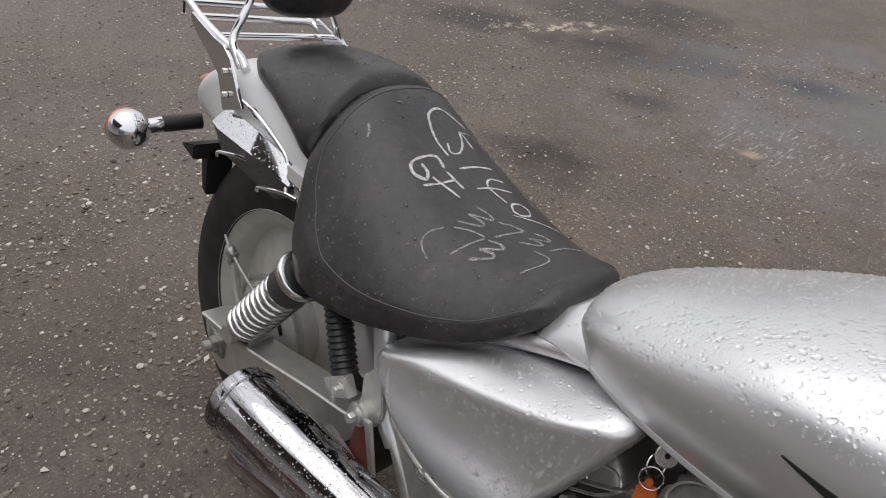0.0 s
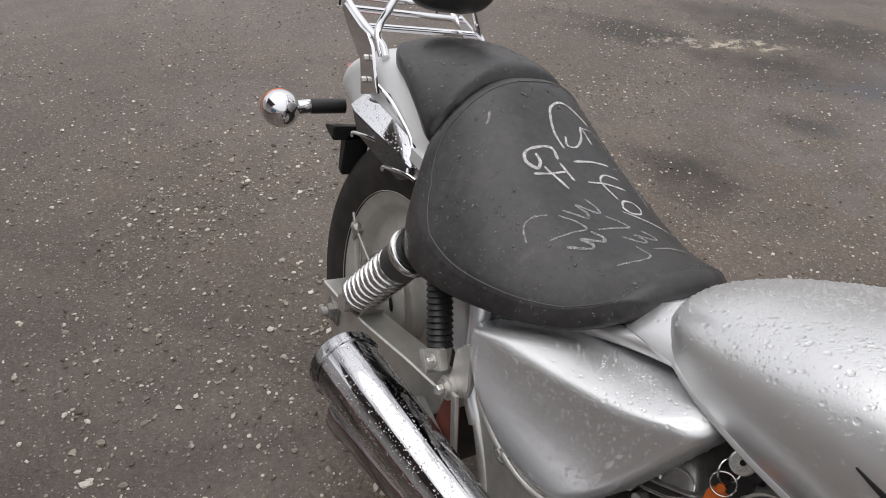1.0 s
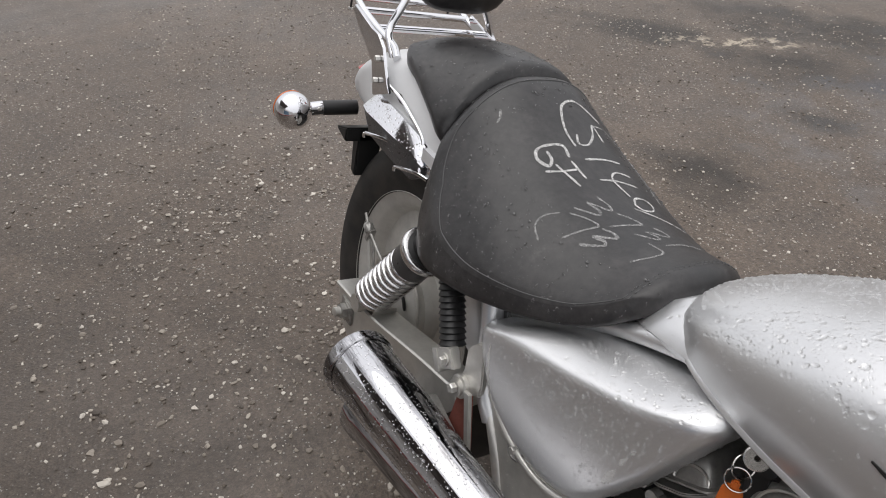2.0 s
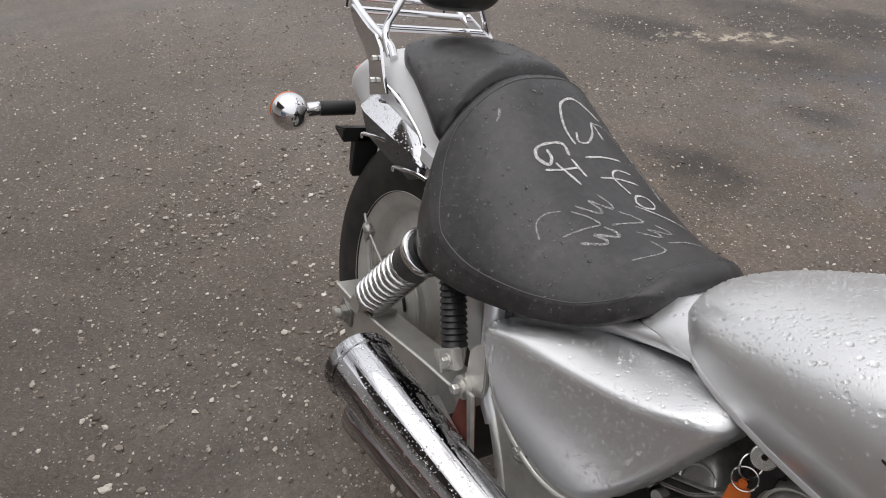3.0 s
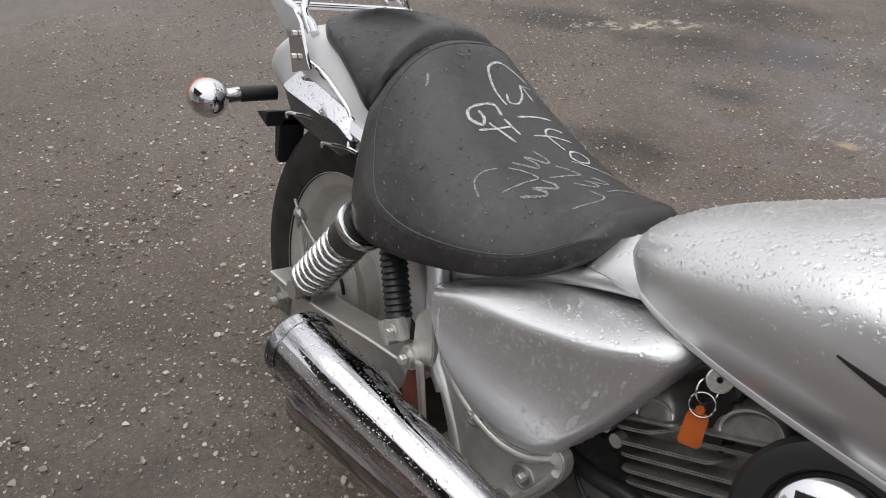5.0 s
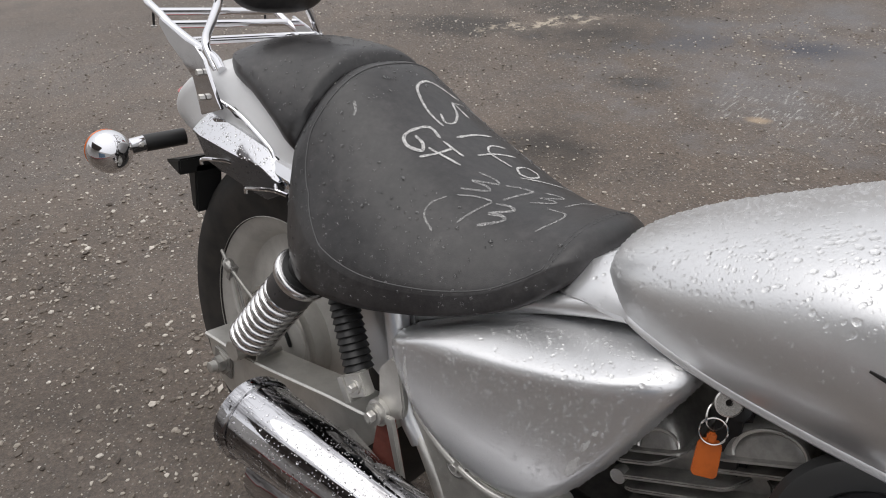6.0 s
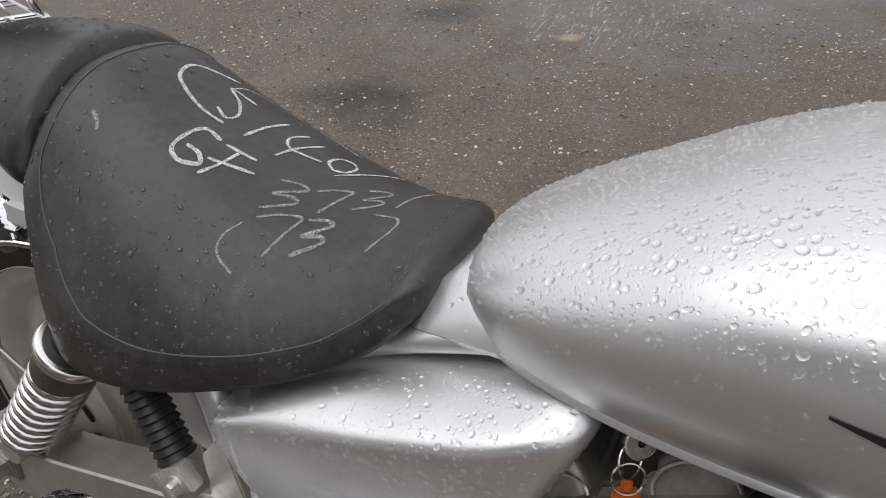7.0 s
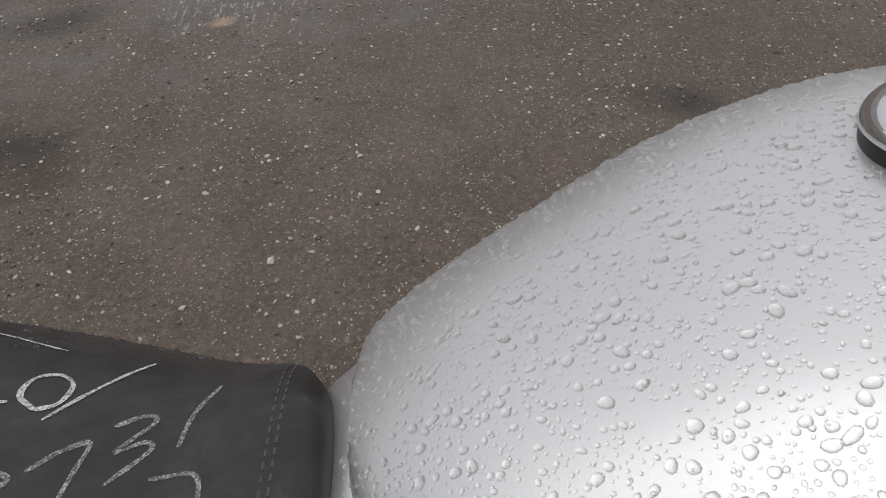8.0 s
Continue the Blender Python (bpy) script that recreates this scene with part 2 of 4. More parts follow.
def loft(rings, bm=None, cap=True):
    """Skin closed rings of equal length."""
    bm = bm or bmesh.new()
    vs = [[bm.verts.new(p) for p in ring] for ring in rings]
    n = len(vs[0])
    for a, b in zip(vs, vs[1:]):
        for k in range(n):
            bm.faces.new((a[k], a[(k + 1) % n], b[(k + 1) % n], b[k]))
    if cap:
        for ring in (vs[0], vs[-1]):
            try:
                bm.faces.new(ring)
            except ValueError:
                pass
    return bm


def smooth_path(points, steps=6):
    """Catmull-Rom through the points."""
    pts = [Vector(p) for p in points]
    if len(pts) < 3:
        return [pts[0].lerp(pts[-1], k / steps) for k in range(steps + 1)]
    ext = [2 * pts[0] - pts[1], *pts, 2 * pts[-1] - pts[-2]]
    out = []
    for i in range(1, len(ext) - 2):
        p0, p1, p2, p3 = ext[i - 1 : i + 3]
        for k in range(steps):
            t = k / steps
            out.append(0.5 * (2 * p1 + (p2 - p0) * t + (2 * p0 - 5 * p1 + 4 * p2 - p3) * t * t + (3 * p1 - p0 - 3 * p2 + p3) * t**3))
    out.append(pts[-1])
    return out


def tube(path, radius, seg=12, bm=None, cap=True, flat=1.0, up=(0, 0, 1)):
    """A tube along a path; radius a number or one per point; flat squeezes it along the second axis."""
    pts = [Vector(p) for p in path]
    rings, ref = [], Vector(up)
    for i, p in enumerate(pts):
        d = (pts[min(i + 1, len(pts) - 1)] - pts[max(i - 1, 0)]).normalized()
        side = d.cross(ref)
        side = side.normalized() if side.length > 1e-4 else d.orthogonal().normalized()
        v = side.cross(d).normalized()
        r = radius[i] if isinstance(radius, (list, tuple)) else radius
        rings.append([p + side * math.cos(a) * r + v * math.sin(a) * r * flat for a in (2 * math.pi * k / seg for k in range(seg))])
    return loft(rings, bm, cap)


def spin(profile, origin, axis, seg=40, bm=None, closed=False):
    """A turned body: profile of (along, radius) round an axis through origin."""
    o, d = Vector(origin), Vector(axis).normalized()
    u = d.orthogonal().normalized()
    v = d.cross(u)
    rings = [[o + d * s + (u * math.cos(a) + v * math.sin(a)) * max(r, 1e-5) for a in (2 * math.pi * k / seg for k in range(seg))] for s, r in profile]
    if closed:
        rings.append(rings[0])
        bm = loft(rings, bm, False)
        bmesh.ops.remove_doubles(bm, verts=bm.verts, dist=1e-6)
        return bm
    return loft(rings, bm, True)


def slab(outline, y0, y1, bevel=0.003, bm=None):
    """A plate with that outline in x and z, between y0 and y1, its edges bevelled."""
    bm = bm or bmesh.new()
    vs = [bm.verts.new((x, y0, z)) for x, z in outline]
    f = bm.faces.new(vs)
    ext = bmesh.ops.extrude_face_region(bm, geom=[f])["geom"]
    bmesh.ops.translate(bm, verts=[g for g in ext if isinstance(g, bmesh.types.BMVert)], vec=(0, y1 - y0, 0))
    if bevel:
        bmesh.ops.bevel(bm, geom=list(bm.edges), offset=bevel, segments=2, affect="EDGES", clamp_overlap=True)
    return bm


def box(center, size, bevel=0.002, turn=None, bm=None):
    bm = bm or bmesh.new()
    m = Matrix.Translation(center) @ (turn or Matrix()) @ Matrix.Diagonal((*size, 1))
    got = bmesh.ops.create_cube(bm, size=1, matrix=m)
    if bevel:
        edges = list({e for v in got["verts"] for e in v.link_edges})
        bmesh.ops.bevel(bm, geom=edges, offset=bevel, segments=2, affect="EDGES", clamp_overlap=True)
    return bm


def bolt(parent, place, axis, r=0.007, name="bolt", mat=None, washer=True):
    a = Vector(axis).normalized()
    bm = spin([(-0.004, r * 1.55), (0.0, r * 1.6), (0.002, r * 1.5), (0.002, r)], place, a, 20) if washer else bmesh.new()
    spin([(0.0, r), (0.007, r), (0.0085, r * 0.85)], Vector(place) + a * 0.001, a, 6, bm)
    return part(name, bm, mat or ALLOY, parent)


def interp(table, x):
    """Smooth values from rows of (x, a, b, ...)."""
    xs = [r[0] for r in table]
    x = min(max(x, xs[0]), xs[-1])
    i = max(0, min(len(xs) - 2, next((k for k in range(len(xs) - 1) if x <= xs[k + 1]), len(xs) - 2)))
    t = (x - xs[i]) / (xs[i + 1] - xs[i])
    out = []
    for c in range(1, len(table[0])):
        p1, p2 = table[i][c], table[i + 1][c]
        h = xs[i + 1] - xs[i]
        m1 = (p2 - table[i - 1][c]) / (xs[i + 1] - xs[i - 1]) if i > 0 else (p2 - p1) / h
        m2 = (table[i + 2][c] - p1) / (xs[i + 2] - xs[i]) if i + 2 < len(xs) else (p2 - p1) / h
        out.append((2 * t**3 - 3 * t**2 + 1) * p1 + (t**3 - 2 * t**2 + t) * h * m1 + (-2 * t**3 + 3 * t**2) * p2 + (t**3 - t**2) * h * m2)
    return out


# ---- ground ----
def build_ground():
    bm = bmesh.new()
    bmesh.ops.create_grid(bm, x_segments=2, y_segments=2, size=400)
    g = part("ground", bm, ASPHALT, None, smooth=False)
    tagged(g, "worn grey-brown damp asphalt lot with pale stone chips", "asphalt", kind="structure")
    return g


build_ground()


def build_walls():
    """Unseen plain walls added round the lot, and a canopy added behind the camera."""
    for name, x, y, sx, sy, high in (("wall_north", 1, 12.5, 22, 0.3, 2.3), ("wall_south", 1, -4.3, 22, 0.3, 2.8), ("wall_east", 12, 4.1, 0.3, 16.5, 2.3), ("wall_west", -10, 4.1, 0.3, 16.5, 0.6)):
        w = part(name, box((x, y, high / 2), (sx, sy, high), 0.02), WALL, None, smooth=False)
        tagged(w, "unseen plain pale wall added round the lot", "wall", kind="structure")
        if name == "wall_south":
            # unseen red strip and blue panel, added for the chrome to mirror
            part("plinth", box((3.0, y + 0.17, 0.10), (12.0, 0.05, 0.20), 0.01), RED_STRIP, w, "red strip added for its reflection", smooth=False)
            part("shutter", box((2.2, y + 0.17, 1.25), (3.0, 0.04, 1.7), 0.01), BLUE_PANEL, w, "blue-grey panel added for its reflection", smooth=False)
    # unseen canopy added to darken the near ground and the chrome's reflections
    shade_roof = part("canopy", box((-1.2, -3.05, 2.85), (4.2, 2.2, 0.12), 0.01), SHEET, None, smooth=False)
    tagged(shade_roof, "unseen grey canopy added to shade the near ground", "canopy", kind="structure")


build_walls()

# ---- the motorcycle, leaning on its side stand ----
LEAN = 14.0
bike = new("motorcycle")
bike.matrix_world = pose(0, 0, 0, -LEAN, 0, 0)
tagged(bike, "silver cruiser motorcycle, black vinyl seat, wet with rain, leaning on asphalt", "motorcycle")

# x, half width, top, widest height, bottom
TANK = [
    (0.538, 0.040, 0.703, 0.688, 0.682), (0.545, 0.079, 0.709, 0.682, 0.672), (0.562, 0.1015, 0.722, 0.680, 0.667), (0.592, 0.1215, 0.741, 0.684, 0.663), (0.630, 0.138, 0.760, 0.693, 0.660),
    (0.670, 0.152, 0.779, 0.704, 0.658), (0.720, 0.169, 0.802, 0.716, 0.658), (0.790, 0.187, 0.827, 0.728, 0.659), (0.870, 0.195, 0.846, 0.734, 0.660), (0.960, 0.189, 0.848, 0.734, 0.660),
    (1.050, 0.178, 0.843, 0.734, 0.662), (1.120, 0.154, 0.819, 0.734, 0.666), (1.150, 0.096, 0.774, 0.734, 0.675),
]


TANK_Y = -0.006


def tuck(x):
    """How far the flank draws in below its widest line."""
    t = min(1.0, max(0.0, (x - 0.55) / 0.30))
    return 0.015 + 0.175 * t * t * (3 - 2 * t)


def tank_power(x):
    """How square the tank's cross-section is."""
    return 2.2 + 0.48 * min(1.0, max(0.0, (x - 0.54) / 0.20))


def tank_side(x, z):
    """Half width of the tank at that height."""
    w, zt, zw, zb = interp(TANK, x)
    if z >= zw:
        return w * max(0.0, 1 - ((z - zw) / (zt - zw)) ** tank_power(x)) ** (1 / tank_power(x))
    return w * (1 - tuck(x) * ((zw - z) / (zw - zb)) ** 1.8)


def tank_ring(x):
    w, zt, zw, zb = interp(TANK, x)
    half = []
    for k in range(37):
        a = math.pi / 2 * k / 36
        half.append((w * math.sin(a) ** (2 / tank_power(x)), zw + (zt - zw) * math.cos(a) ** (2 / tank_power(x))))
    half += [(w * (1 - tuck(x) * t**1.8), zw - (zw - zb) * t) for t in (0.15, 0.3, 0.45, 0.6, 0.75, 0.88, 1.0)]
    half += [(w * (1 - tuck(x)) * 0.95, zb), (w * 0.3, zb)]
    return [(x, TANK_Y + y, z) for y, z in half] + [(x, TANK_Y - y, z) for y, z in reversed(half[1:])]


def build_tank():
    xs = [0.538, 0.541, 0.545, 0.552, 0.562, 0.576] + [0.592 + 0.0155 * k for k in range(36)] + [1.15]
    tank = part("fuel_tank", loft([tank_ring(x) for x in xs]), SILVER, bike, "silver metallic teardrop fuel tank beaded with rain")
    for side in (-1, 1):
        rings = []
        for k in range(44):
            x = 0.556 + k * 0.0132
            w, zt, zw, zb = interp(TANK, x)
            y = w * (1 - tuck(x))
            rings.append([(x, TANK_Y + side * (y + dy), zb + dz) for dy, dz in ((-0.012, 0.0004), (-0.0016, 0.0004), (0.0002, -0.0014), (0.0010, -0.0058), (-0.0004, -0.0074), (-0.012, -0.006))])
        part("tank_flange", loft(rings), SILVER, tank, "pressed seam along the tank's lower edge")
        for name, mat, lift, u0, up0, lo0, up1, lo1 in (("emblem_edge", BLACK, 0.0010, 0.0, 0.7400, 0.7385, 0.7405, 0.7060), ("emblem_face", EMBLEM, 0.0018, 0.16, 0.7370, 0.7340, 0.7365, 0.7095)):
            rings = []
            for k in range(17):
                u = u0 + (1 - u0) * k / 16
                x, v = 0.779 + 0.24 * u, (u - u0) / (1 - u0)
                zs = [up0 + (up1 - up0) * v + (lo0 - up0 + (lo1 - lo0 - up1 + up0) * v) * t / 4 for t in range(5)]
                rings.append([(x, TANK_Y + side * (tank_side(x, z) + lift), z) for z in zs] + [(x, TANK_Y + side * (tank_side(x, z) - 0.002), z) for z in reversed(zs)])
            part(name, loft(rings), mat, tank, "dark wing-shaped emblem on the tank")
    at, ax = Vector((0.855, 0.000, 0.838)), Vector((-0.06, 0.0, 1))
    cap = part("filler_cap", spin([(0.004, 0.050), (0.0048, 0.0545), (0.0062, 0.0553), (0.0085, 0.0550), (0.0112, 0.0541), (0.0140, 0.0525), (0.0165, 0.0502), (0.0185, 0.0475), (0.0194, 0.0455), (0.0185, 0.0438), (0.0150, 0.040), (0.0130, 0.030), (0.0135, 0.021), (0.020, 0.0195), (0.0215, 0.0175), (0.0215, 0.013), (0.018, 0.011), (0.018, 0.0)], at, ax, 64), CHROME, tank, "chrome locking filler cap")
    part("cap_gasket", spin([(-0.012, 0.044), (-0.012, 0.0528), (0.0036, 0.0536), (0.0046, 0.0525), (0.0046, 0.047)], at, ax, 64), BLACK, cap, "black rubber gasket")
    part("lock_cover", spin([(0.0, 0.016), (0.003, 0.0165), (0.0035, 0.011), (0.001, 0.010), (0.001, 0.0)], at + ax * 0.0185, ax, 32), BLACK, cap)
    return tank


tank = build_tank()

# x, centre line, centre height, stitch half width, stitch height, bottom half width, bottom height
SEAT = [
    (0.088, 0.032, 0.779, 0.146, 0.690, 0.150, 0.640), (0.105, 0.031, 0.780, 0.166, 0.662, 0.171, 0.600), (0.135, 0.028, 0.769, 0.182, 0.624, 0.190, 0.560), (0.20, 0.020, 0.738, 0.199, 0.597, 0.211, 0.541),
    (0.29, 0.010, 0.707, 0.201, 0.592, 0.207, 0.555), (0.375, 0.0, 0.689, 0.175, 0.604, 0.179, 0.576), (0.44, -0.008, 0.689, 0.139, 0.6235, 0.147, 0.598), (0.475, -0.015, 0.695, 0.115, 0.648, 0.126, 0.616),
    (0.493, -0.020, 0.699, 0.101, 0.665, 0.111, 0.630), (0.505, -0.024, 0.700, 0.088, 0.675, 0.097, 0.642), (0.514, -0.027, 0.698, 0.075, 0.679, 0.083, 0.651), (0.521, -0.028, 0.693, 0.061, 0.679, 0.068, 0.657), (0.526, -0.029, 0.685, 0.045, 0.675, 0.051, 0.660), (0.529, -0.030, 0.674, 0.025, 0.669, 0.030, 0.662),
]


def seat_top(x, y):
    cy, zc, ws, zs, wb, zb = interp(SEAT, x)
    return zc - (zc - zs) * min(1.0, abs(y - cy) / ws) ** 2.7


def seat_ring(x, tuck=0.0):
    cy, zc, ws, zs, wb, zb = interp(SEAT, x)
    ws, wb, zc, zs = ws - tuck, wb - tuck, zc - tuck, zs - tuck * 0.5
    ring = []
    for k in range(-20, 21):
        u = k / 20
        ring.append((x, cy + ws * u, zc - (zc - zs) * abs(u) ** 2.7))
    down = [(ws + (wb - ws) * math.sin(t * math.pi / 2), zs + (zb - zs) * t) for t in (0.06, 0.25, 0.5, 0.75, 0.92)] + [(wb - 0.008, zb)]
    return ring + [(x, cy + y, z) for y, z in down] + [(x, cy - y, z) for y, z in reversed(down)]


def stitch_line(side, lift):
    """The sewn edge of the saddle on one side: from the middle of its back, round the corner and on to the nose."""
    line = []
    for k in range(13):
        u = 0.80 * k / 12
        line.append((0.108 + 0.006 * u**4, u))
    for k in range(1, 9):
        a = math.pi / 2 * k / 8
        line.append((0.1105 + 0.05 * (1 - math.cos(a)), 0.80 + 0.12 * math.sin(a)))
    for k in range(1, 54):
        x = 0.1605 + k * 0.00625
        line.append((x, 0.92 + 0.062 * min(1.0, (x - 0.1605) / 0.06) ** 0.7))
    out = []
    for x, u in line:
        cy, zc, ws, zs, wb, zb = interp(SEAT, x)
        out.append((x, cy + side * ws * u, zc - (zc - zs) * u**2.7 + lift))
    return out


def build_seat():
    rings = [seat_ring(0.0850, 0.016), seat_ring(0.0860, 0.007), seat_ring(0.0880, 0.0022), seat_ring(0.0920, 0.0004)] + [seat_ring(0.0985 + 0.0103 * k) for k in range(40)] + [seat_ring(x) for x in (0.504, 0.508, 0.512, 0.515, 0.518, 0.521, 0.5235, 0.5255, 0.5275, 0.529)]
    seat = part("rider_seat", loft(rings), VINYL, bike, "wide black vinyl saddle with chalk writing", crease=80)
    for side in (-1, 1):
        part("stitching", tube(stitch_line(side, 0.0003), 0.0008, 5), THREAD, seat)
    for row in (0.4905, 0.4955):
        for k in range(23):
            y0 = -0.119 + k * 0.0082
            ends = [(row + 0.003 * math.cos(9 * y), y, seat_top(row, y) + 0.0004) for y in (y0, y0 + 0.0046)]
            part("stitch", tube(ends, 0.0007, 4), THREAD, seat)
    return seat


seat = build_seat()

# x, centre line, half width, top, edge height, bottom
PILLION = [(-0.190, 0.032, 0.022, 0.734, 0.738, 0.726), (-0.180, 0.032, 0.056, 0.746, 0.745, 0.724), (-0.150, 0.032, 0.092, 0.764, 0.748, 0.722), (-0.100, 0.031, 0.118, 0.781, 0.748, 0.718), (-0.040, 0.030, 0.132, 0.790, 0.740, 0.712), (0.030, 0.030, 0.142, 0.794, 0.710, 0.688), (0.064, 0.030, 0.146, 0.793, 0.697, 0.668), (0.076, 0.030, 0.146, 0.788, 0.693, 0.664), (0.082, 0.030, 0.144, 0.780, 0.688, 0.660), (0.086, 0.030, 0.140, 0.766, 0.680, 0.660)]


def build_pillion():
    rings = []
    for k in range(33):
        x = -0.190 + 0.276 * (k / 32) ** 0.9
        cy, w, zt, ze, zb = interp(PILLION, x)
        ring = [(x, cy + w * u, zt - (zt - ze) * abs(u) ** 2.7) for u in (j / 16 for j in range(-16, 17))]
        low = [(w * 1.015, ze - (ze - zb) * 0.3), (w, ze - (ze - zb) * 0.7), (w - 0.008, zb)]
        ring += [(x, cy + y, z) for y, z in low] + [(x, cy - y, z) for y, z in reversed(low)]
        rings.append(ring)
    part("pillion_seat", loft(rings), VINYL, bike, "raised black vinyl pillion pad")


build_pillion()


def build_side_cover():
    """The triangular side panel: a soft ridge runs below its top edge."""
    # x, height of the ridge, how flat the face above it lies
    crest = [(0.34, 0.540, 1.5), (0.40, 0.560, 2.0), (0.46, 0.577, 2.6), (0.505, 0.590, 3.1), (0.545, 0.603, 3.3), (0.58, 0.615, 3.4), (0.61, 0.627, 3.3), (0.64, 0.640, 3.0), (0.69, 0.655, 2.4)]

    def depth(x, z):
        zr, slope = interp(crest, x)
        d = zr - z
        wrap = 0.02 * max(0.0, x - 0.42) + 2.4 * max(0.0, x - 0.585) ** 2 + 60.0 * max(0.0, x - 0.625) ** 3
        soft = 0.0040
        k = -d / soft
        fall = soft * (k + math.log1p(math.exp(-k)) if k > 0 else math.log1p(math.exp(k)))
        return -(0.1835 - wrap - slope * fall - 0.03 * max(0.0, d) - 0.06 * max(0.0, d) ** 2)

    flat = [(0.352, 0.541), (0.43, 0.583), (0.51, 0.617), (0.59, 0.6475), (0.635, 0.658), (0.662, 0.656), (0.670, 0.638), (0.655, 0.600), (0.618, 0.518), (0.578, 0.455), (0.545, 0.432), (0.50, 0.424), (0.445, 0.432), (0.395, 0.457), (0.362, 0.495), (0.349, 0.526)]
    edge = smooth_path([(x, 0, z) for x, z in flat] + [(flat[0][0], 0, flat[0][1])], 7)
    cx, cz = 0.50, 0.535
    rings = []
    for r, push in [(0.02 + 0.0172 * k, 0) for k in range(50)] + [(0.885, 0.0003), (0.91, 0.001), (0.935, 0.0025), (0.955, 0.0045), (0.972, 0.0075), (0.985, 0.0115), (0.994, 0.016), (1.0, 0.024), (1.0, 0.05)]:
        rings.append([(cx + (p.x - cx) * r, depth(cx + (p.x - cx) * r, cz + (p.z - cz) * r) + push, cz + (p.z - cz) * r) for p in edge[:-1]])
    return part("side_cover", loft(rings), SILVER, bike, "scuffed silver side cover with raindrops")


side_cover = build_side_cover()


def build_scuffs():
    """Whitish scrapes in the lacquer of the side cover."""
    rng = np.random.default_rng(4)
    inv = side_cover.data
    inv.calc_loop_triangles()
    tree = BVHTree.FromPolygons([v.co for v in inv.vertices], [tuple(t.vertices) for t in inv.loop_triangles])

    def patch(name, line, width):
        verts, faces = [], []
        path = smooth_path([(x, -0.30, z) for x, z in line], 8)
        for i, p in enumerate(path):
            d = (path[min(i + 1, len(path) - 1)] - path[max(i - 1, 0)]).normalized()
            w = width * (0.5 + 0.9 * rng.random()) * math.sin(math.pi * (0.08 + 0.84 * i / (len(path) - 1)))
            for k in (-1, -0.3, 0.3, 1):
                q = Vector((p.x - d.z * w * k, -0.30, p.z + d.x * w * k))
                hit = tree.ray_cast(q, Vector((0, 1, 0)))[0]
                verts.append((hit or q) + Vector((0, -0.0005, 0)) if hit else Vector((q.x, -0.17, q.z)))
        for i in range(len(path) - 1):
            for k in range(3):
                a = 4 * i + k
                faces.append((a, a + 1, a + 5, a + 4))
        me = bpy.data.meshes.new(name)
        me.from_pydata([tuple(v) for v in verts], [], faces)
        me.materials.append(SCRAPE)
        ob = new(name, me)
        ob.parent = side_cover
        ob["label"] = "whitish scrape in the silver lacquer"

    patch("scuff_mark", [(0.602, 0.536), (0.598, 0.526), (0.596, 0.516), (0.592, 0.508)], 0.0040)
    patch("scuff_mark", [(0.608, 0.560), (0.604, 0.550), (0.603, 0.544)], 0.0026)
    patch("scuff_mark", [(0.613, 0.574), (0.609, 0.566)], 0.0020)
    patch("scuff_mark", [(0.381, 0.530), (0.382, 0.514), (0.387, 0.495), (0.395, 0.477), (0.404, 0.466)], 0.0030)


build_scuffs()


def build_trim():
    rows = ((0.494, 0.074, 0.640, 0.634), (0.505, 0.085, 0.658, 0.637), (0.515, 0.092, 0.670, 0.640), (0.525, 0.096, 0.680, 0.643), (0.540, 0.099, 0.692, 0.646), (0.56, 0.104, 0.699, 0.650), (0.60, 0.110, 0.70, 0.655))
    part("tank_trim", loft([[(x, y - 0.013, z) for y, z in ((-w, zb), (-w * 1.03, zb + 0.006), (-w * 0.97, zb + 0.45 * (zt - zb)), (-w * 0.7, zt), (w * 0.6, zt), (w * 0.85, zb + 0.45 * (zt - zb)), (w * 0.9, zb + 0.006), (w * 0.88, zb))] for x, w, zt, zb in rows]), SILVER, bike, "silver filler panel behind the tank")
    for s in (-1, 0.55):
        part("frame_rail", tube(smooth_path([(0.335, s * 0.120, 0.535), (0.40, s * 0.114, 0.574), (0.48, -0.02 + s * 0.084, 0.617), (0.58, -0.02 + s * 0.086, 0.656), (0.66, -0.02 + s * 0.080, 0.666)]), 0.0112, 16), SILVER, bike, "silver frame tube under the seat")


build_trim()


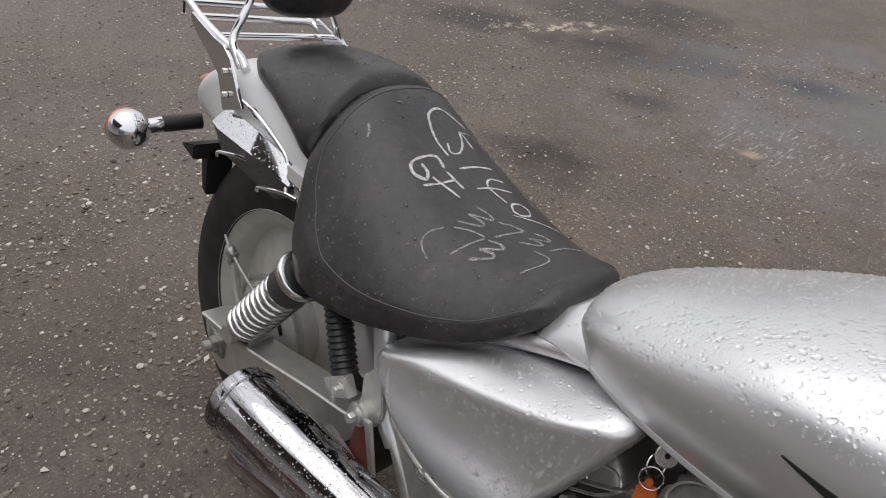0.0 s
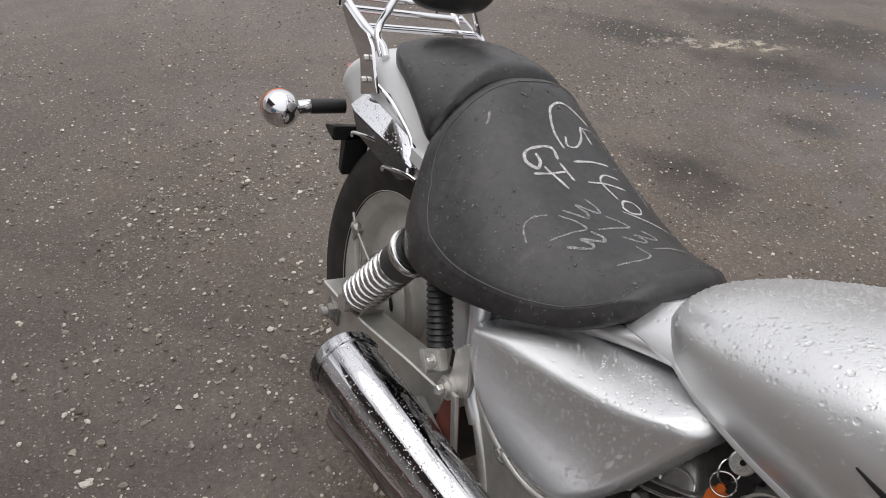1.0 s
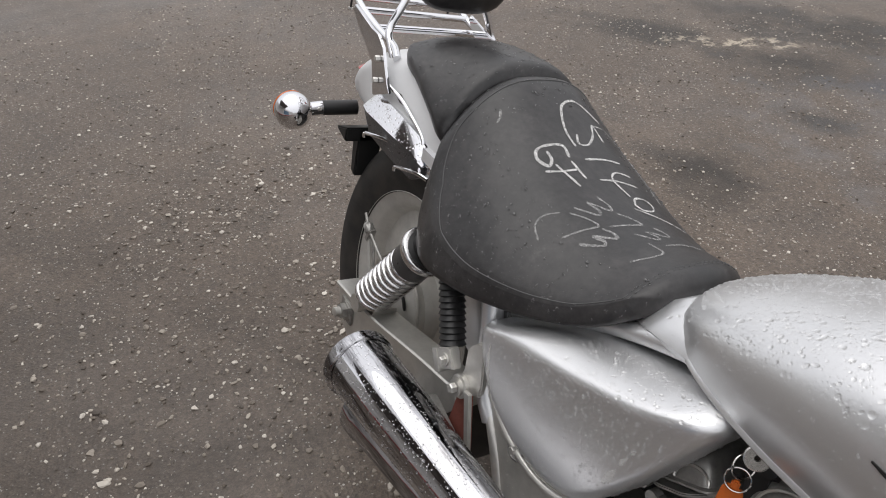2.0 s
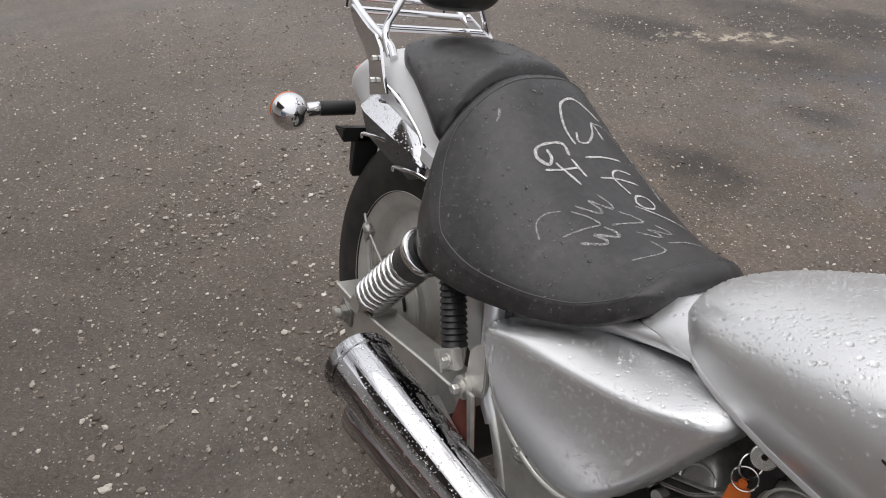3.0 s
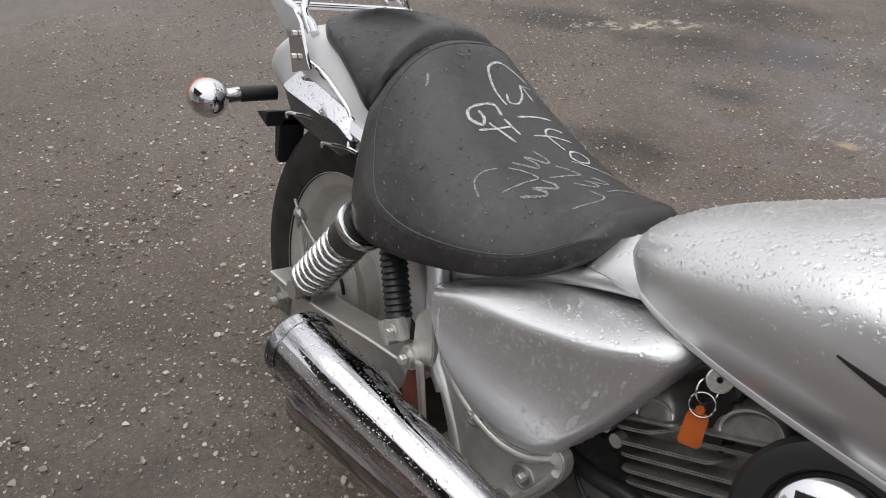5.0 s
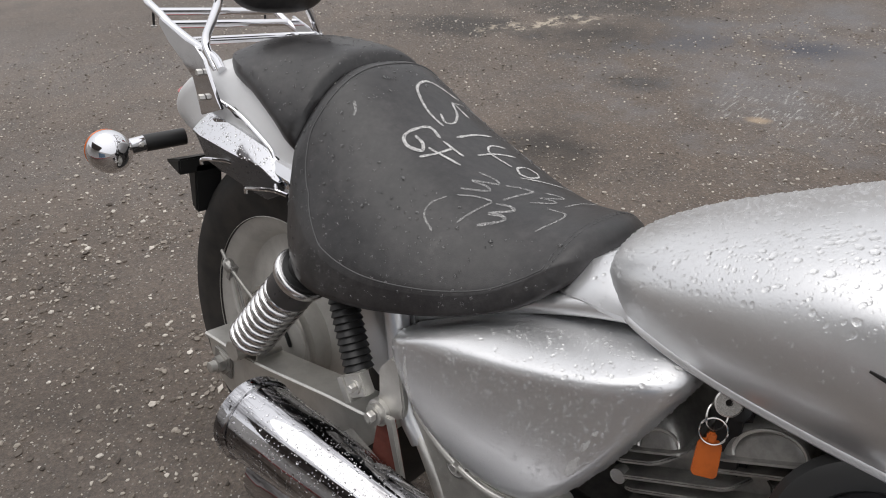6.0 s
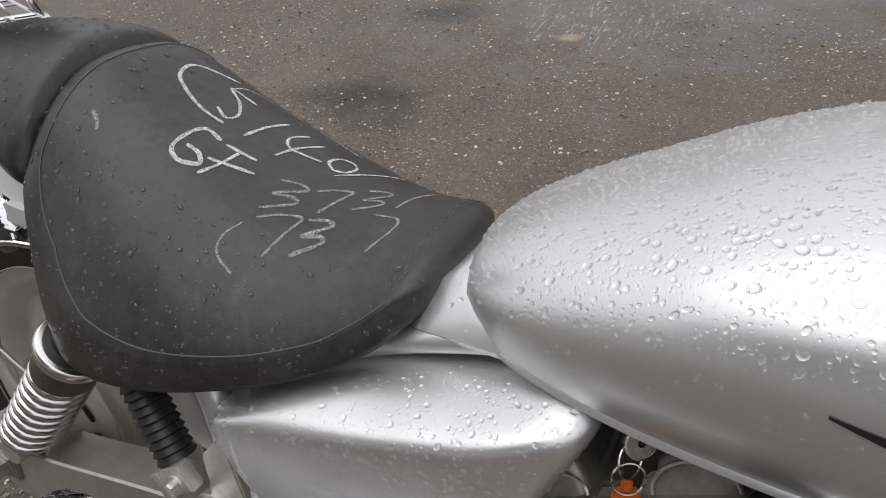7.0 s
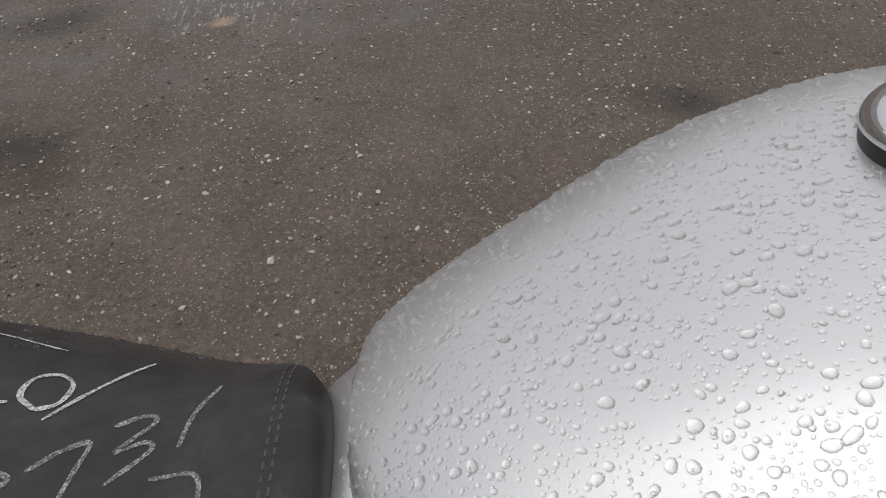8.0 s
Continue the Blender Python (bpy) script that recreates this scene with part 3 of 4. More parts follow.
def build_plate():
    post = part("frame_post", tube(smooth_path([(0.318, -0.150, 0.580), (0.336, -0.152, 0.535), (0.352, -0.156, 0.49), (0.374, -0.160, 0.443), (0.40, -0.158, 0.41)]), 0.0150, 20), SILVER, bike, "silver frame tube")
    outline = [(p.x, p.z) for p in smooth_path([(0.366, 0, 0.446), (0.385, 0, 0.462), (0.44, 0, 0.434), (0.50, 0, 0.424), (0.545, 0, 0.436), (0.580, 0, 0.466), (0.597, 0, 0.462), (0.600, 0, 0.440), (0.585, 0, 0.40), (0.55, 0, 0.34), (0.49, 0, 0.27), (0.462, 0, 0.30), (0.43, 0, 0.365), (0.395, 0, 0.42)], 4)[:-1]]
    pl = part("side_plate", slab(outline, -0.148, -0.166, 0.0065), ALLOY, bike, "cast alloy frame side plate")
    part("plate_rib", tube(smooth_path([(0.380, -0.163, 0.440), (0.415, -0.164, 0.400), (0.445, -0.164, 0.355), (0.475, -0.164, 0.30)]), 0.008, 12), ALLOY, pl)
    part("plate_rib", tube(smooth_path([(0.47, -0.163, 0.335), (0.50, -0.164, 0.335), (0.525, -0.164, 0.31)]), 0.006, 12), ALLOY, pl)
    part("plate_rib", tube(smooth_path([(0.392, -0.1655, 0.452), (0.44, -0.1665, 0.426), (0.50, -0.1665, 0.415), (0.55, -0.1665, 0.428), (0.585, -0.1655, 0.455)]), 0.0055, 10), ALLOY, pl)
    part("plate_rib", tube(smooth_path([(0.592, -0.1655, 0.440), (0.578, -0.1665, 0.405), (0.552, -0.1665, 0.362)]), 0.0050, 10), ALLOY, pl)
    part("plate_boss", spin([(0, 0.026), (0.004, 0.026), (0.006, 0.022), (0.003, 0.019), (0.003, 0.0)], (0.545, -0.164, 0.338), (0, -1, 0), 32), CAST, pl)
    for x, z in ((0.461, 0.420), (0.555, 0.402)):
        # recesses take the darker alloy to deepen their shade
        part("bolt_recess", spin([(0, 0.0175), (0.0020, 0.0165), (0.0030, 0.0135), (0.0002, 0.0105), (-0.0010, 0.0)], (x, -0.1660, z), (0, -1, 0), 28), CAST, pl)
        bolt(pl, (x, -0.1655, z), (0, -1, 0), 0.0056, washer=False)
    part("arm_lug", slab([(0.338, 0.488), (0.356, 0.512), (0.368, 0.515), (0.384, 0.458), (0.383, 0.440), (0.345, 0.413), (0.334, 0.428), (0.342, 0.455)], -0.170, -0.180, 0.002), ALLOY, pl)
    piv = part("pivot_collar", spin([(0, 0.017), (0.008, 0.017), (0.009, 0.013), (0.014, 0.013), (0.014, 0.0)], (0.348, -0.178, 0.432), (0, -1, 0), 28), ALLOY, pl)
    bolt(piv, (0.348, -0.192, 0.432), (0, -1, 0), 0.0075, "pivot_bolt", washer=False)
    # muffler hanger: a folded triangular bracket
    hang = part("muffler_hanger", slab([(0.366, 0.442), (0.378, 0.444), (0.412, 0.352), (0.405, 0.342), (0.398, 0.362)], -0.186, -0.192, 0.001), ALLOY, bike, "triangular muffler hanger bracket")
    part("hanger_web", slab([(0.346, 0.424), (0.372, 0.436), (0.398, 0.362), (0.34, 0.36)], -0.178, -0.182, 0.001), RUST, hang)
    part("hanger_foot", slab([(0.298, 0.372), (0.305, 0.382), (0.412, 0.352), (0.404, 0.340)], -0.184, -0.222, 0.002), CAST, hang)
    bk = part("brake_bracket", box((0.314, -0.186, 0.455), (0.034, 0.016, 0.030), 0.002, Matrix.Rotation(radians(-35), 4, "Y")), ALLOY, bike, "small clevis bracket with bolt")
    bolt(bk, (0.316, -0.194, 0.455), (0, -1, 0), 0.0058)
    part("bracket_tongue", box((0.298, -0.186, 0.440), (0.012, 0.02, 0.034), 0.001, Matrix.Rotation(radians(-35), 4, "Y")), ALLOY, bk)


build_plate()


def build_swingarm():
    """Pressed arms: a flat top flange over a tall outer web, open at the tail, with the shock's clevis let in."""
    web = [(-0.062, 0.326), (0.04, 0.338), (0.10, 0.350), (0.17, 0.367), (0.24, 0.384), (0.312, 0.399), (0.350, 0.410), (0.350, 0.390), (0.32, 0.352), (0.26, 0.32), (0.168, 0.288), (0.09, 0.268), (0.0, 0.250), (-0.03, 0.262), (-0.052, 0.300)]
    for s in (-1, 1):
        a = part("swingarm", slab(web, s * 0.1655, s * 0.1715, 0.002), ALLOY, bike, "silver box-section swingarm")
        for x0, x1 in ((-0.068, 0.034), (0.072, 0.350)):
            run = [x0 + (x1 - x0) * k / 12 for k in range(13)]
            tops = [interp([(-0.07, 0.326), (0.04, 0.339), (0.10, 0.351), (0.17, 0.368), (0.24, 0.385), (0.312, 0.400), (0.352, 0.412)], x)[0] for x in run]
            part("top_flange", loft([[(x, s * 0.122, z - 0.004), (x, s * 0.122, z + 0.001), (x, s * 0.171, z + 0.0015), (x, s * 0.1735, z - 0.001), (x, s * 0.1735, z - 0.005)] for x, z in zip(run, tops)]), ALLOY, a)
        part("inner_web", slab(web, s * 0.122, s * 0.127, 0.002), ALLOY, a)
        part("axle_nut", spin([(0, 0.020), (0.003, 0.020), (0.003, 0.0145), (0.012, 0.0145), (0.013, 0.012)], (-0.012, s * 0.1755, 0.300), (0, s, 0), 6), CAST, a)
        part("axle_end", spin([(0, 0.009), (0.023, 0.0088), (0.024, 0.007)], (-0.012, s * 0.1755, 0.300), (0, s, 0), 20), ALLOY, a)
        part("chain_adjuster", box((-0.012, s * 0.1735, 0.300), (0.046, 0.005, 0.042), 0.002), CAST, a)
        part("shock_clevis", box((0.042, s * 0.146, 0.346), (0.006, 0.044, 0.036), 0.001, Matrix.Rotation(radians(-12), 4, "Y")), CAST, a)
        part("shock_clevis", box((0.068, s * 0.146, 0.340), (0.005, 0.044, 0.030), 0.001, Matrix.Rotation(radians(14), 4, "Y")), ALLOY, a)
        bolt(a, (0.030, s * 0.172, 0.348), (0, s, 0), 0.0065, "clevis_bolt", CAST)


build_swingarm()


def build_wheel():
    r, w = 0.3105, 0.075
    prof = []
    for k in range(21):
        u = -1 + 2 * k / 20
        prof.append((w * math.copysign(abs(u) ** 0.8, u), r - 0.045 * abs(u) ** 2.4))
    prof = [(-0.062, 0.205), (-0.074, 0.235)] + prof + [(0.074, 0.235), (0.062, 0.205)]
    part("rear_tyre", spin(prof, (0, 0, r), (0, 1, 0), 96, closed=True), RUBBER, bike, "worn black rear tyre")
    rim = part("rear_rim", spin([(-0.064, 0.206), (-0.061, 0.209), (-0.057, 0.200), (-0.050, 0.186), (-0.046, 0.180), (-0.034, 0.176), (-0.022, 0.168), (-0.028, 0.125), (-0.040, 0.095), (-0.040, 0.05), (0.04, 0.05), (0.04, 0.095), (0.028, 0.125), (0.022, 0.168), (0.034, 0.176), (0.046, 0.18), (0.050, 0.186), (0.057, 0.2), (0.061, 0.209), (0.064, 0.206)], (0, 0, r), (0, 1, 0), 96, closed=True), DULL, bike, "dusty grey solid disc wheel")
    hub = part("brake_drum", spin([(-0.03, 0.088), (-0.06, 0.094), (-0.075, 0.094), (-0.082, 0.090), (-0.083, 0.082), (-0.086, 0.081), (-0.094, 0.060), (-0.098, 0.045), (-0.105, 0.03), (-0.128, 0.024), (-0.128, 0.0)], (0, 0, r), (0, 1, 0), 64), DULL, rim, "dusty drum brake plate")
    for a, size in ((-12, 1.0), (36, 0.8), (84, 1.0)):
        # kidney-shaped openings of the drum plate, their inner shade drawn as solid black
        bend = [(math.cos(radians(a + k * 5)) * 0.058, -0.0955, r + math.sin(radians(a + k * 5)) * 0.058) for k in range(-3, 4)]
        part("drum_port", tube(bend, [0.007 * size * w for w in (0.7, 0.95, 1.0, 1.0, 1.0, 0.95, 0.7)], 12, flat=0.35, up=(0, 1, 0)), BLACK, hub, "black shape standing for an opening in the drum plate")
    part("drum_lip", spin([(-0.070, 0.092), (-0.078, 0.0965), (-0.086, 0.0955), (-0.086, 0.090), (-0.074, 0.089)], (0, 0, r), (0, 1, 0), 64, closed=True), ALLOY, hub)
    # brake arm, rod and its adjusting nut
    link = part("brake_rod", tube(smooth_path([(-0.150, -0.090, 0.418), (-0.112, -0.100, 0.408), (-0.070, -0.106, 0.398), (-0.02, -0.112, 0.388), (0.05, -0.118, 0.375)]), 0.0032, 8), CAST, bike, "thin brake rod with adjusting nut")
    part("adjusting_nut", spin([(-0.013, 0.006), (-0.009, 0.0095), (0.0, 0.0105), (0.009, 0.0095), (0.013, 0.006)], (-0.112, -0.100, 0.408), (0.9, -0.2, -0.2), 8), CAST, link)
    part("rod_clevis", box((-0.104, -0.099, 0.398), (0.012, 0.014, 0.030), 0.002, Matrix.Rotation(radians(20), 4, "Y")), CAST, link)
    part("brake_arm", tube(smooth_path([(-0.106, -0.100, 0.405), (-0.100, -0.100, 0.375), (-0.088, -0.099, 0.34), (-0.070, -0.098, 0.312)]), 0.0042, 8), DULL, link)
    part("brake_arm", tube(smooth_path([(-0.098, -0.096, 0.395), (-0.086, -0.097, 0.37), (-0.070, -0.098, 0.34), (-0.052, -0.098, 0.315)]), 0.0025, 8), CAST, link)


build_wheel()


def build_shock(s):
    lo, hi = Vector((0.036, s * 0.168, 0.352)), Vector((0.180, s * 0.148, 0.560))
    d = (hi - lo).normalized()
    body = part("shock_absorber", spin([(-0.02, 0.012), (0.02, 0.014), (0.02, 0.021), (0.2, 0.021), (0.2, 0.012), (0.27, 0.012)], lo, d, 24), BLACK, bike, "coil-over rear shock with bright spring")
    u = d.orthogonal().normalized()
    v = d.cross(u)
    turns, path = 9.0, []
    for k in range(int(turns * 20)):
        a = k / 20 * 2 * math.pi
        path.append(lo + d * (0.026 + 0.140 * k / (turns * 20)) + (u * math.cos(a) + v * math.sin(a)) * 0.0285)
    part("spring", tube(path, 0.0062, 10), SPRING, body, "bright coil spring")
    part("spring_cap", spin([(0.164, 0.020), (0.164, 0.0325), (0.168, 0.0335), (0.20, 0.0335), (0.204, 0.037), (0.216, 0.0375)], lo, d, 40), DARK, body, "dark grey spring cover")
    part("shock_mount", spin([(0.214, 0.034), (0.220, 0.0335), (0.222, 0.027), (0.262, 0.025)], lo, d, 32), BLACK, body, "black upper shock mount")
    part("cap_ring", spin([(0.203, 0.0378), (0.2035, 0.0392), (0.207, 0.0405), (0.213, 0.0405), (0.2165, 0.0390), (0.2175, 0.0372)], lo, d, 40), SPRING, body, "bright chrome ring")
    part("shock_eye", spin([(-0.02, 0.006), (-0.02, 0.016), (0.02, 0.016), (0.02, 0.006)], lo, (0, 1, 0), 20), ALLOY, body)


build_shock(-1)
build_shock(1)


def build_boot():
    lo, hi = Vector((0.299, -0.173, 0.460)), Vector((0.235, -0.160, 0.560))
    d = hi - lo
    prof = []
    for k in range(15):
        s = d.length * k / 14
        prof += [(s, 0.0165), (s + 0.0022, 0.0195)]
    part("rubber_boot", spin(prof, lo, d, 24), BLACK, bike, "ribbed black rubber boot")


build_boot()


def build_muffler():
    end, front = Vector((0.192, -0.2575, 0.3675)), Vector((0.72, -0.238, 0.400))
    d = front - end
    n = d.length
    m = part("muffler", spin([(0.004, 0.046), (0.0, 0.050), (0.0, 0.0535), (0.003, 0.0545), (0.017, 0.0545), (0.0185, 0.0530), (0.0195, 0.0505), (0.022, 0.0510), (0.12, 0.0475), (0.33, 0.037), (n, 0.024)], end, d, 64), PIPE, bike, "wet chrome muffler, grime and reflections streaked into its colour")
    part("muffler_bore", spin([(0.002, 0.047), (0.02, 0.03), (0.02, 0.0)], end, d, 32), BLACK, m)
    end2, front2 = Vector((0.195, -0.228, 0.262)), Vector((0.72, -0.205, 0.33))
    d2 = front2 - end2
    m2 = part("lower_muffler", spin([(0.004, 0.036), (0.0, 0.040), (0.0, 0.0435), (0.027, 0.0435), (0.031, 0.041), (0.25, 0.034), (d2.length, 0.024)], end2, d2, 56), PIPE, bike, "second chrome muffler under the first")
    part("muffler_bore", spin([(0.002, 0.037), (0.02, 0.03), (0.02, 0.0)], end2, d2, 32), BLACK, m2)


build_muffler()


def build_tail():
    rings = []
    for k in range(44):
        deg = 76 + 45 * min(1.0, k / 23) + 20.0 * math.sin(math.pi / 2 * max(0, k - 23) / 20)
        a = radians(deg)
        r1 = 0.460 - 0.0009 * max(0.0, 112 - deg)
        wide = min(1.0, max(0.0, (deg - 102) / 16))
        tail = max(0.0, (deg - 121) / 20.6)
        close = math.sqrt(1 - tail**2.2)
        half = [(0.0, 0.0), (0.03, 0.0003), (0.055, 0.0015), (0.070, 0.0045), (0.081, 0.010), (0.089, 0.0175), (0.095, 0.025), (0.101, 0.036), (0.109, 0.052), (0.117, 0.072), (0.122, 0.088), (0.124, 0.112), (0.125, 0.138)]
        outer, inner = [], []
        for out, thin in ((outer, 0.0), (inner, 0.004)):
            for y, drop in [(-y, q) for y, q in reversed(half[1:])] + half:
                r = r1 - drop - thin - 0.02 * tail**3
                b = a - radians(95 * drop) * min(1.0, max(0.0, (deg - 104) / 20))
                y = math.copysign(min(abs(y) * (1 + 0.24 * wide), 0.114 + 0.12 * drop) * (0.30 + 0.70 * close), y)
                out.append((math.cos(b) * r, 0.014 + y - math.copysign(thin, y) * (abs(y) > 0.08), 0.3105 + math.sin(b) * r))
        rings.append(outer + inner[::-1])
    fender = part("rear_fender", loft(rings), PALE_SILVER, bike, "pale silver rear mudguard")
    part("tail_lamp", loft([[(-0.296 + dx, 0.0 + 0.070 * w * math.cos(t), 0.652 + 0.014 * w * math.sin(t)) for t in (2 * math.pi * j / 24 for j in range(24))] for dx, w in ((0.02, 0.9), (0.0, 1.0), (-0.02, 0.98), (-0.03, 0.85), (-0.034, 0.5))]), RED, fender, "red tail lamp lens")
    hold = part("plate_bracket", slab([(-0.33, 0.585), (-0.22, 0.60), (-0.20, 0.53), (-0.255, 0.525), (-0.27, 0.555)], -0.045, 0.075, 0.004), BLACK, bike, "black plastic number plate bracket")
    part("bracket_fin", slab([(-0.285, 0.545), (-0.235, 0.560), (-0.235, 0.53)], -0.115, -0.045, 0.003), BLACK, hold)
    part("bracket_tab", slab([(-0.262, 0.535), (-0.235, 0.545), (-0.235, 0.455), (-0.252, 0.465)], -0.086, -0.035, 0.003), BLACK, hold)
    for s in (-1, 1):
        secs, under = [], []
        for x, yt, zt, ym, zm, yb, zb in ((-0.162, 0.110, 0.648, 0.126, 0.634, 0.116, 0.620), (-0.134, 0.112, 0.666, 0.132, 0.633, 0.120, 0.590), (-0.05, 0.114, 0.660, 0.133, 0.631, 0.120, 0.582), (0.024, 0.115, 0.652, 0.132, 0.630, 0.119, 0.578), (0.046, 0.113, 0.640, 0.129, 0.622, 0.117, 0.592), (0.056, 0.110, 0.625, 0.122, 0.616, 0.114, 0.602)):
            secs.append([(x, s * (yt - 0.016), zt), (x, s * yt, zt), (x, s * (ym - 0.0015), zm + 0.0015), (x, s * ym, zm - 0.001), (x, s * (ym - 0.006), zm - 0.006), (x, s * (yt - 0.016), zm)])
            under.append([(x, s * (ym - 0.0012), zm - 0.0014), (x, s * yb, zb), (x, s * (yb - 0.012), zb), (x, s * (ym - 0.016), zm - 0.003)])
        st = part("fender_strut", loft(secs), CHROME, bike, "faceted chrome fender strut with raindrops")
        # the lower face gets its own dark grey instead of chrome
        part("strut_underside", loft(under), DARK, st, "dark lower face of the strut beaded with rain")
        part("strut_tail", loft([[(x, s * 0.104, zt), (x, s * 0.116, zt - 0.002), (x, s * 0.122, (zt + zb) / 2), (x, s * 0.116, zb), (x, s * 0.104, zb)] for x, zt, zb in ((0.03, 0.644, 0.612), (0.09, 0.640, 0.606), (0.18, 0.63, 0.60))]), CHROME, st)
        # black sheet in place of the shade inside the strut's open recess
        part("strut_shield", loft([[(x, s * 0.098, zt), (x, s * 0.106, zt - 0.002), (x, s * 0.106, zb), (x, s * 0.098, zb)] for x, zt, zb in ((-0.125, 0.684, 0.664), (-0.08, 0.686, 0.660), (-0.03, 0.672, 0.652), (0.02, 0.655, 0.645))]), BLACK, st)
        part("strut_edge", tube(smooth_path([(-0.105, s * 0.116, 0.692), (-0.06, s * 0.112, 0.683), (-0.015, s * 0.112, 0.668), (0.028, s * 0.113, 0.650), (0.04, s * 0.116, 0.628), (0.052, s * 0.122, 0.600)]), 0.0032, 8), CHROME, st)
        for hx, hz in ((-0.075, 0.607), (0.045, 0.600)):
            part("luggage_hook", tube(smooth_path([(hx - 0.045, s * 0.137, hz - 0.015), (hx - 0.038, s * 0.140, hz - 0.006), (hx - 0.015, s * 0.137, hz), (hx + 0.01, s * 0.128, hz + 0.004), (hx + 0.03, s * 0.120, hz + 0.002)]), 0.0032, 8), CHROME, st)
        stay = part("rack_stay", slab([(-0.136, 0.662), (-0.080, 0.684), (-0.092, 0.699), (-0.107, 0.721), (-0.124, 0.748), (-0.147, 0.763), (-0.172, 0.766), (-0.25, 0.786), (-0.252, 0.775), (-0.225, 0.753), (-0.187, 0.733), (-0.157, 0.714), (-0.147, 0.692)], s * 0.120, s * 0.126, 0.0012), CHROME, bike, "flat chrome rack stay")
        for bx, bz in ((-0.128, 0.728), (-0.124, 0.692)):
            bolt(stay, (bx, s * 0.126, bz), (0, s, 0), 0.005, washer=False)


build_tail()


def build_rack():
    cy, half = 0.036, 0.115
    rack = part("luggage_rack", tube([(-0.245, cy - half, 0.749), (-0.245, cy + half, 0.752)], 0.0068, 12), CHROME, bike, "chrome tubular luggage rack")
    for s in (-1, 1):
        part("rack_rail", tube(smooth_path([(-0.135, cy + s * (half + 0.010), 0.726), (-0.175, cy + s * half, 0.738), (-0.245, cy + s * half, 0.750), (-0.305, cy + s * half, 0.764), (-0.345, cy + s * half, 0.778), (-0.385, cy + s * (half - 0.002), 0.789), (-0.402, cy + s * (half - 0.014), 0.794), (-0.408, cy + s * (half - 0.036), 0.796)]), 0.0072, 12), CHROME, rack)
        part("sissy_bar", tube(smooth_path([(-0.146, cy + s * 0.120, 0.712), (-0.176, cy + s * 0.118, 0.734), (-0.203, cy + s * 0.112, 0.757), (-0.207, cy + s * 0.096, 0.79), (-0.211, cy + s * 0.082, 0.82), (-0.22, cy + s * 0.076, 0.87), (-0.235, cy + s * 0.076, 0.93)]), 0.0068, 14), CHROME, rack)
        part("rubber_stop", tube([(-0.372, cy + s * (half - 0.004), 0.782), (-0.372, cy + s * (half - 0.004), 0.752)], 0.0022, 8), BLACK, rack)
        part("stop_foot", spin([(0, 0.004), (0.001, 0.0055), (0.004, 0.0055), (0.005, 0.003)], (-0.372, cy + s * (half - 0.004), 0.748), (0, 0, 1), 14), ALLOY, rack)
    for x, z in ((-0.303, 0.765), (-0.343, 0.779), (-0.408, 0.796)):
        part("rack_bar", tube([(x, cy - half * (0.7 if x < -0.4 else 1), z), (x, cy + half * (0.7 if x < -0.4 else 1), z)], 0.0066, 12), CHROME, rack)
    rings = []
    for k in range(21):
        u = -1 + k / 10
        w = max(0.25, (1 - abs(u) ** 3) ** (1 / 3))
        rings.append([(-0.19 + 0.026 * math.cos(a) * w, cy + 0.014 + 0.098 * u, 0.872 + 0.072 * math.sin(a) * w) for a in (2 * math.pi * j / 24 for j in range(24))])
    part("backrest_pad", loft(rings), VINYL, rack, "padded black vinyl backrest")


build_rack()


def build_signal(s):
    c = Vector((-0.335, s * 0.185, 0.555))
    lamp = part("turn_signal", spin([(0.037 * math.cos(t), 0.037 * math.sin(t)) for t in (math.pi * 0.62 * j / 18 for j in range(19))], c, (1, 0, 0), 40), CHROME, bike, "chrome ball turn signal with orange lens")
    part("signal_lens", spin([(-0.013, 0.0345), (-0.016, 0.0352), (-0.022, 0.030), (-0.030, 0.018), (-0.034, 0.003)], c, (1, 0, 0), 40), ORANGE, lamp)
    part("signal_stem", tube([c + Vector((0, -s * 0.03, 0.002)), c + Vector((0.0, -s * 0.062, 0.006))], 0.0145, 20), CHROME, lamp)
    part("stem_rubber", tube([c + Vector((0, -s * 0.06, 0.006)), c + Vector((0.01, -s * 0.13, 0.012))], 0.0150, 20), BLACK, lamp)
    bolt(lamp, c + Vector((0.012, -s * 0.048, 0.008)), (0.9, 0, 0.4), 0.004, "stem_bolt", washer=False)


build_signal(-1)
build_signal(1)


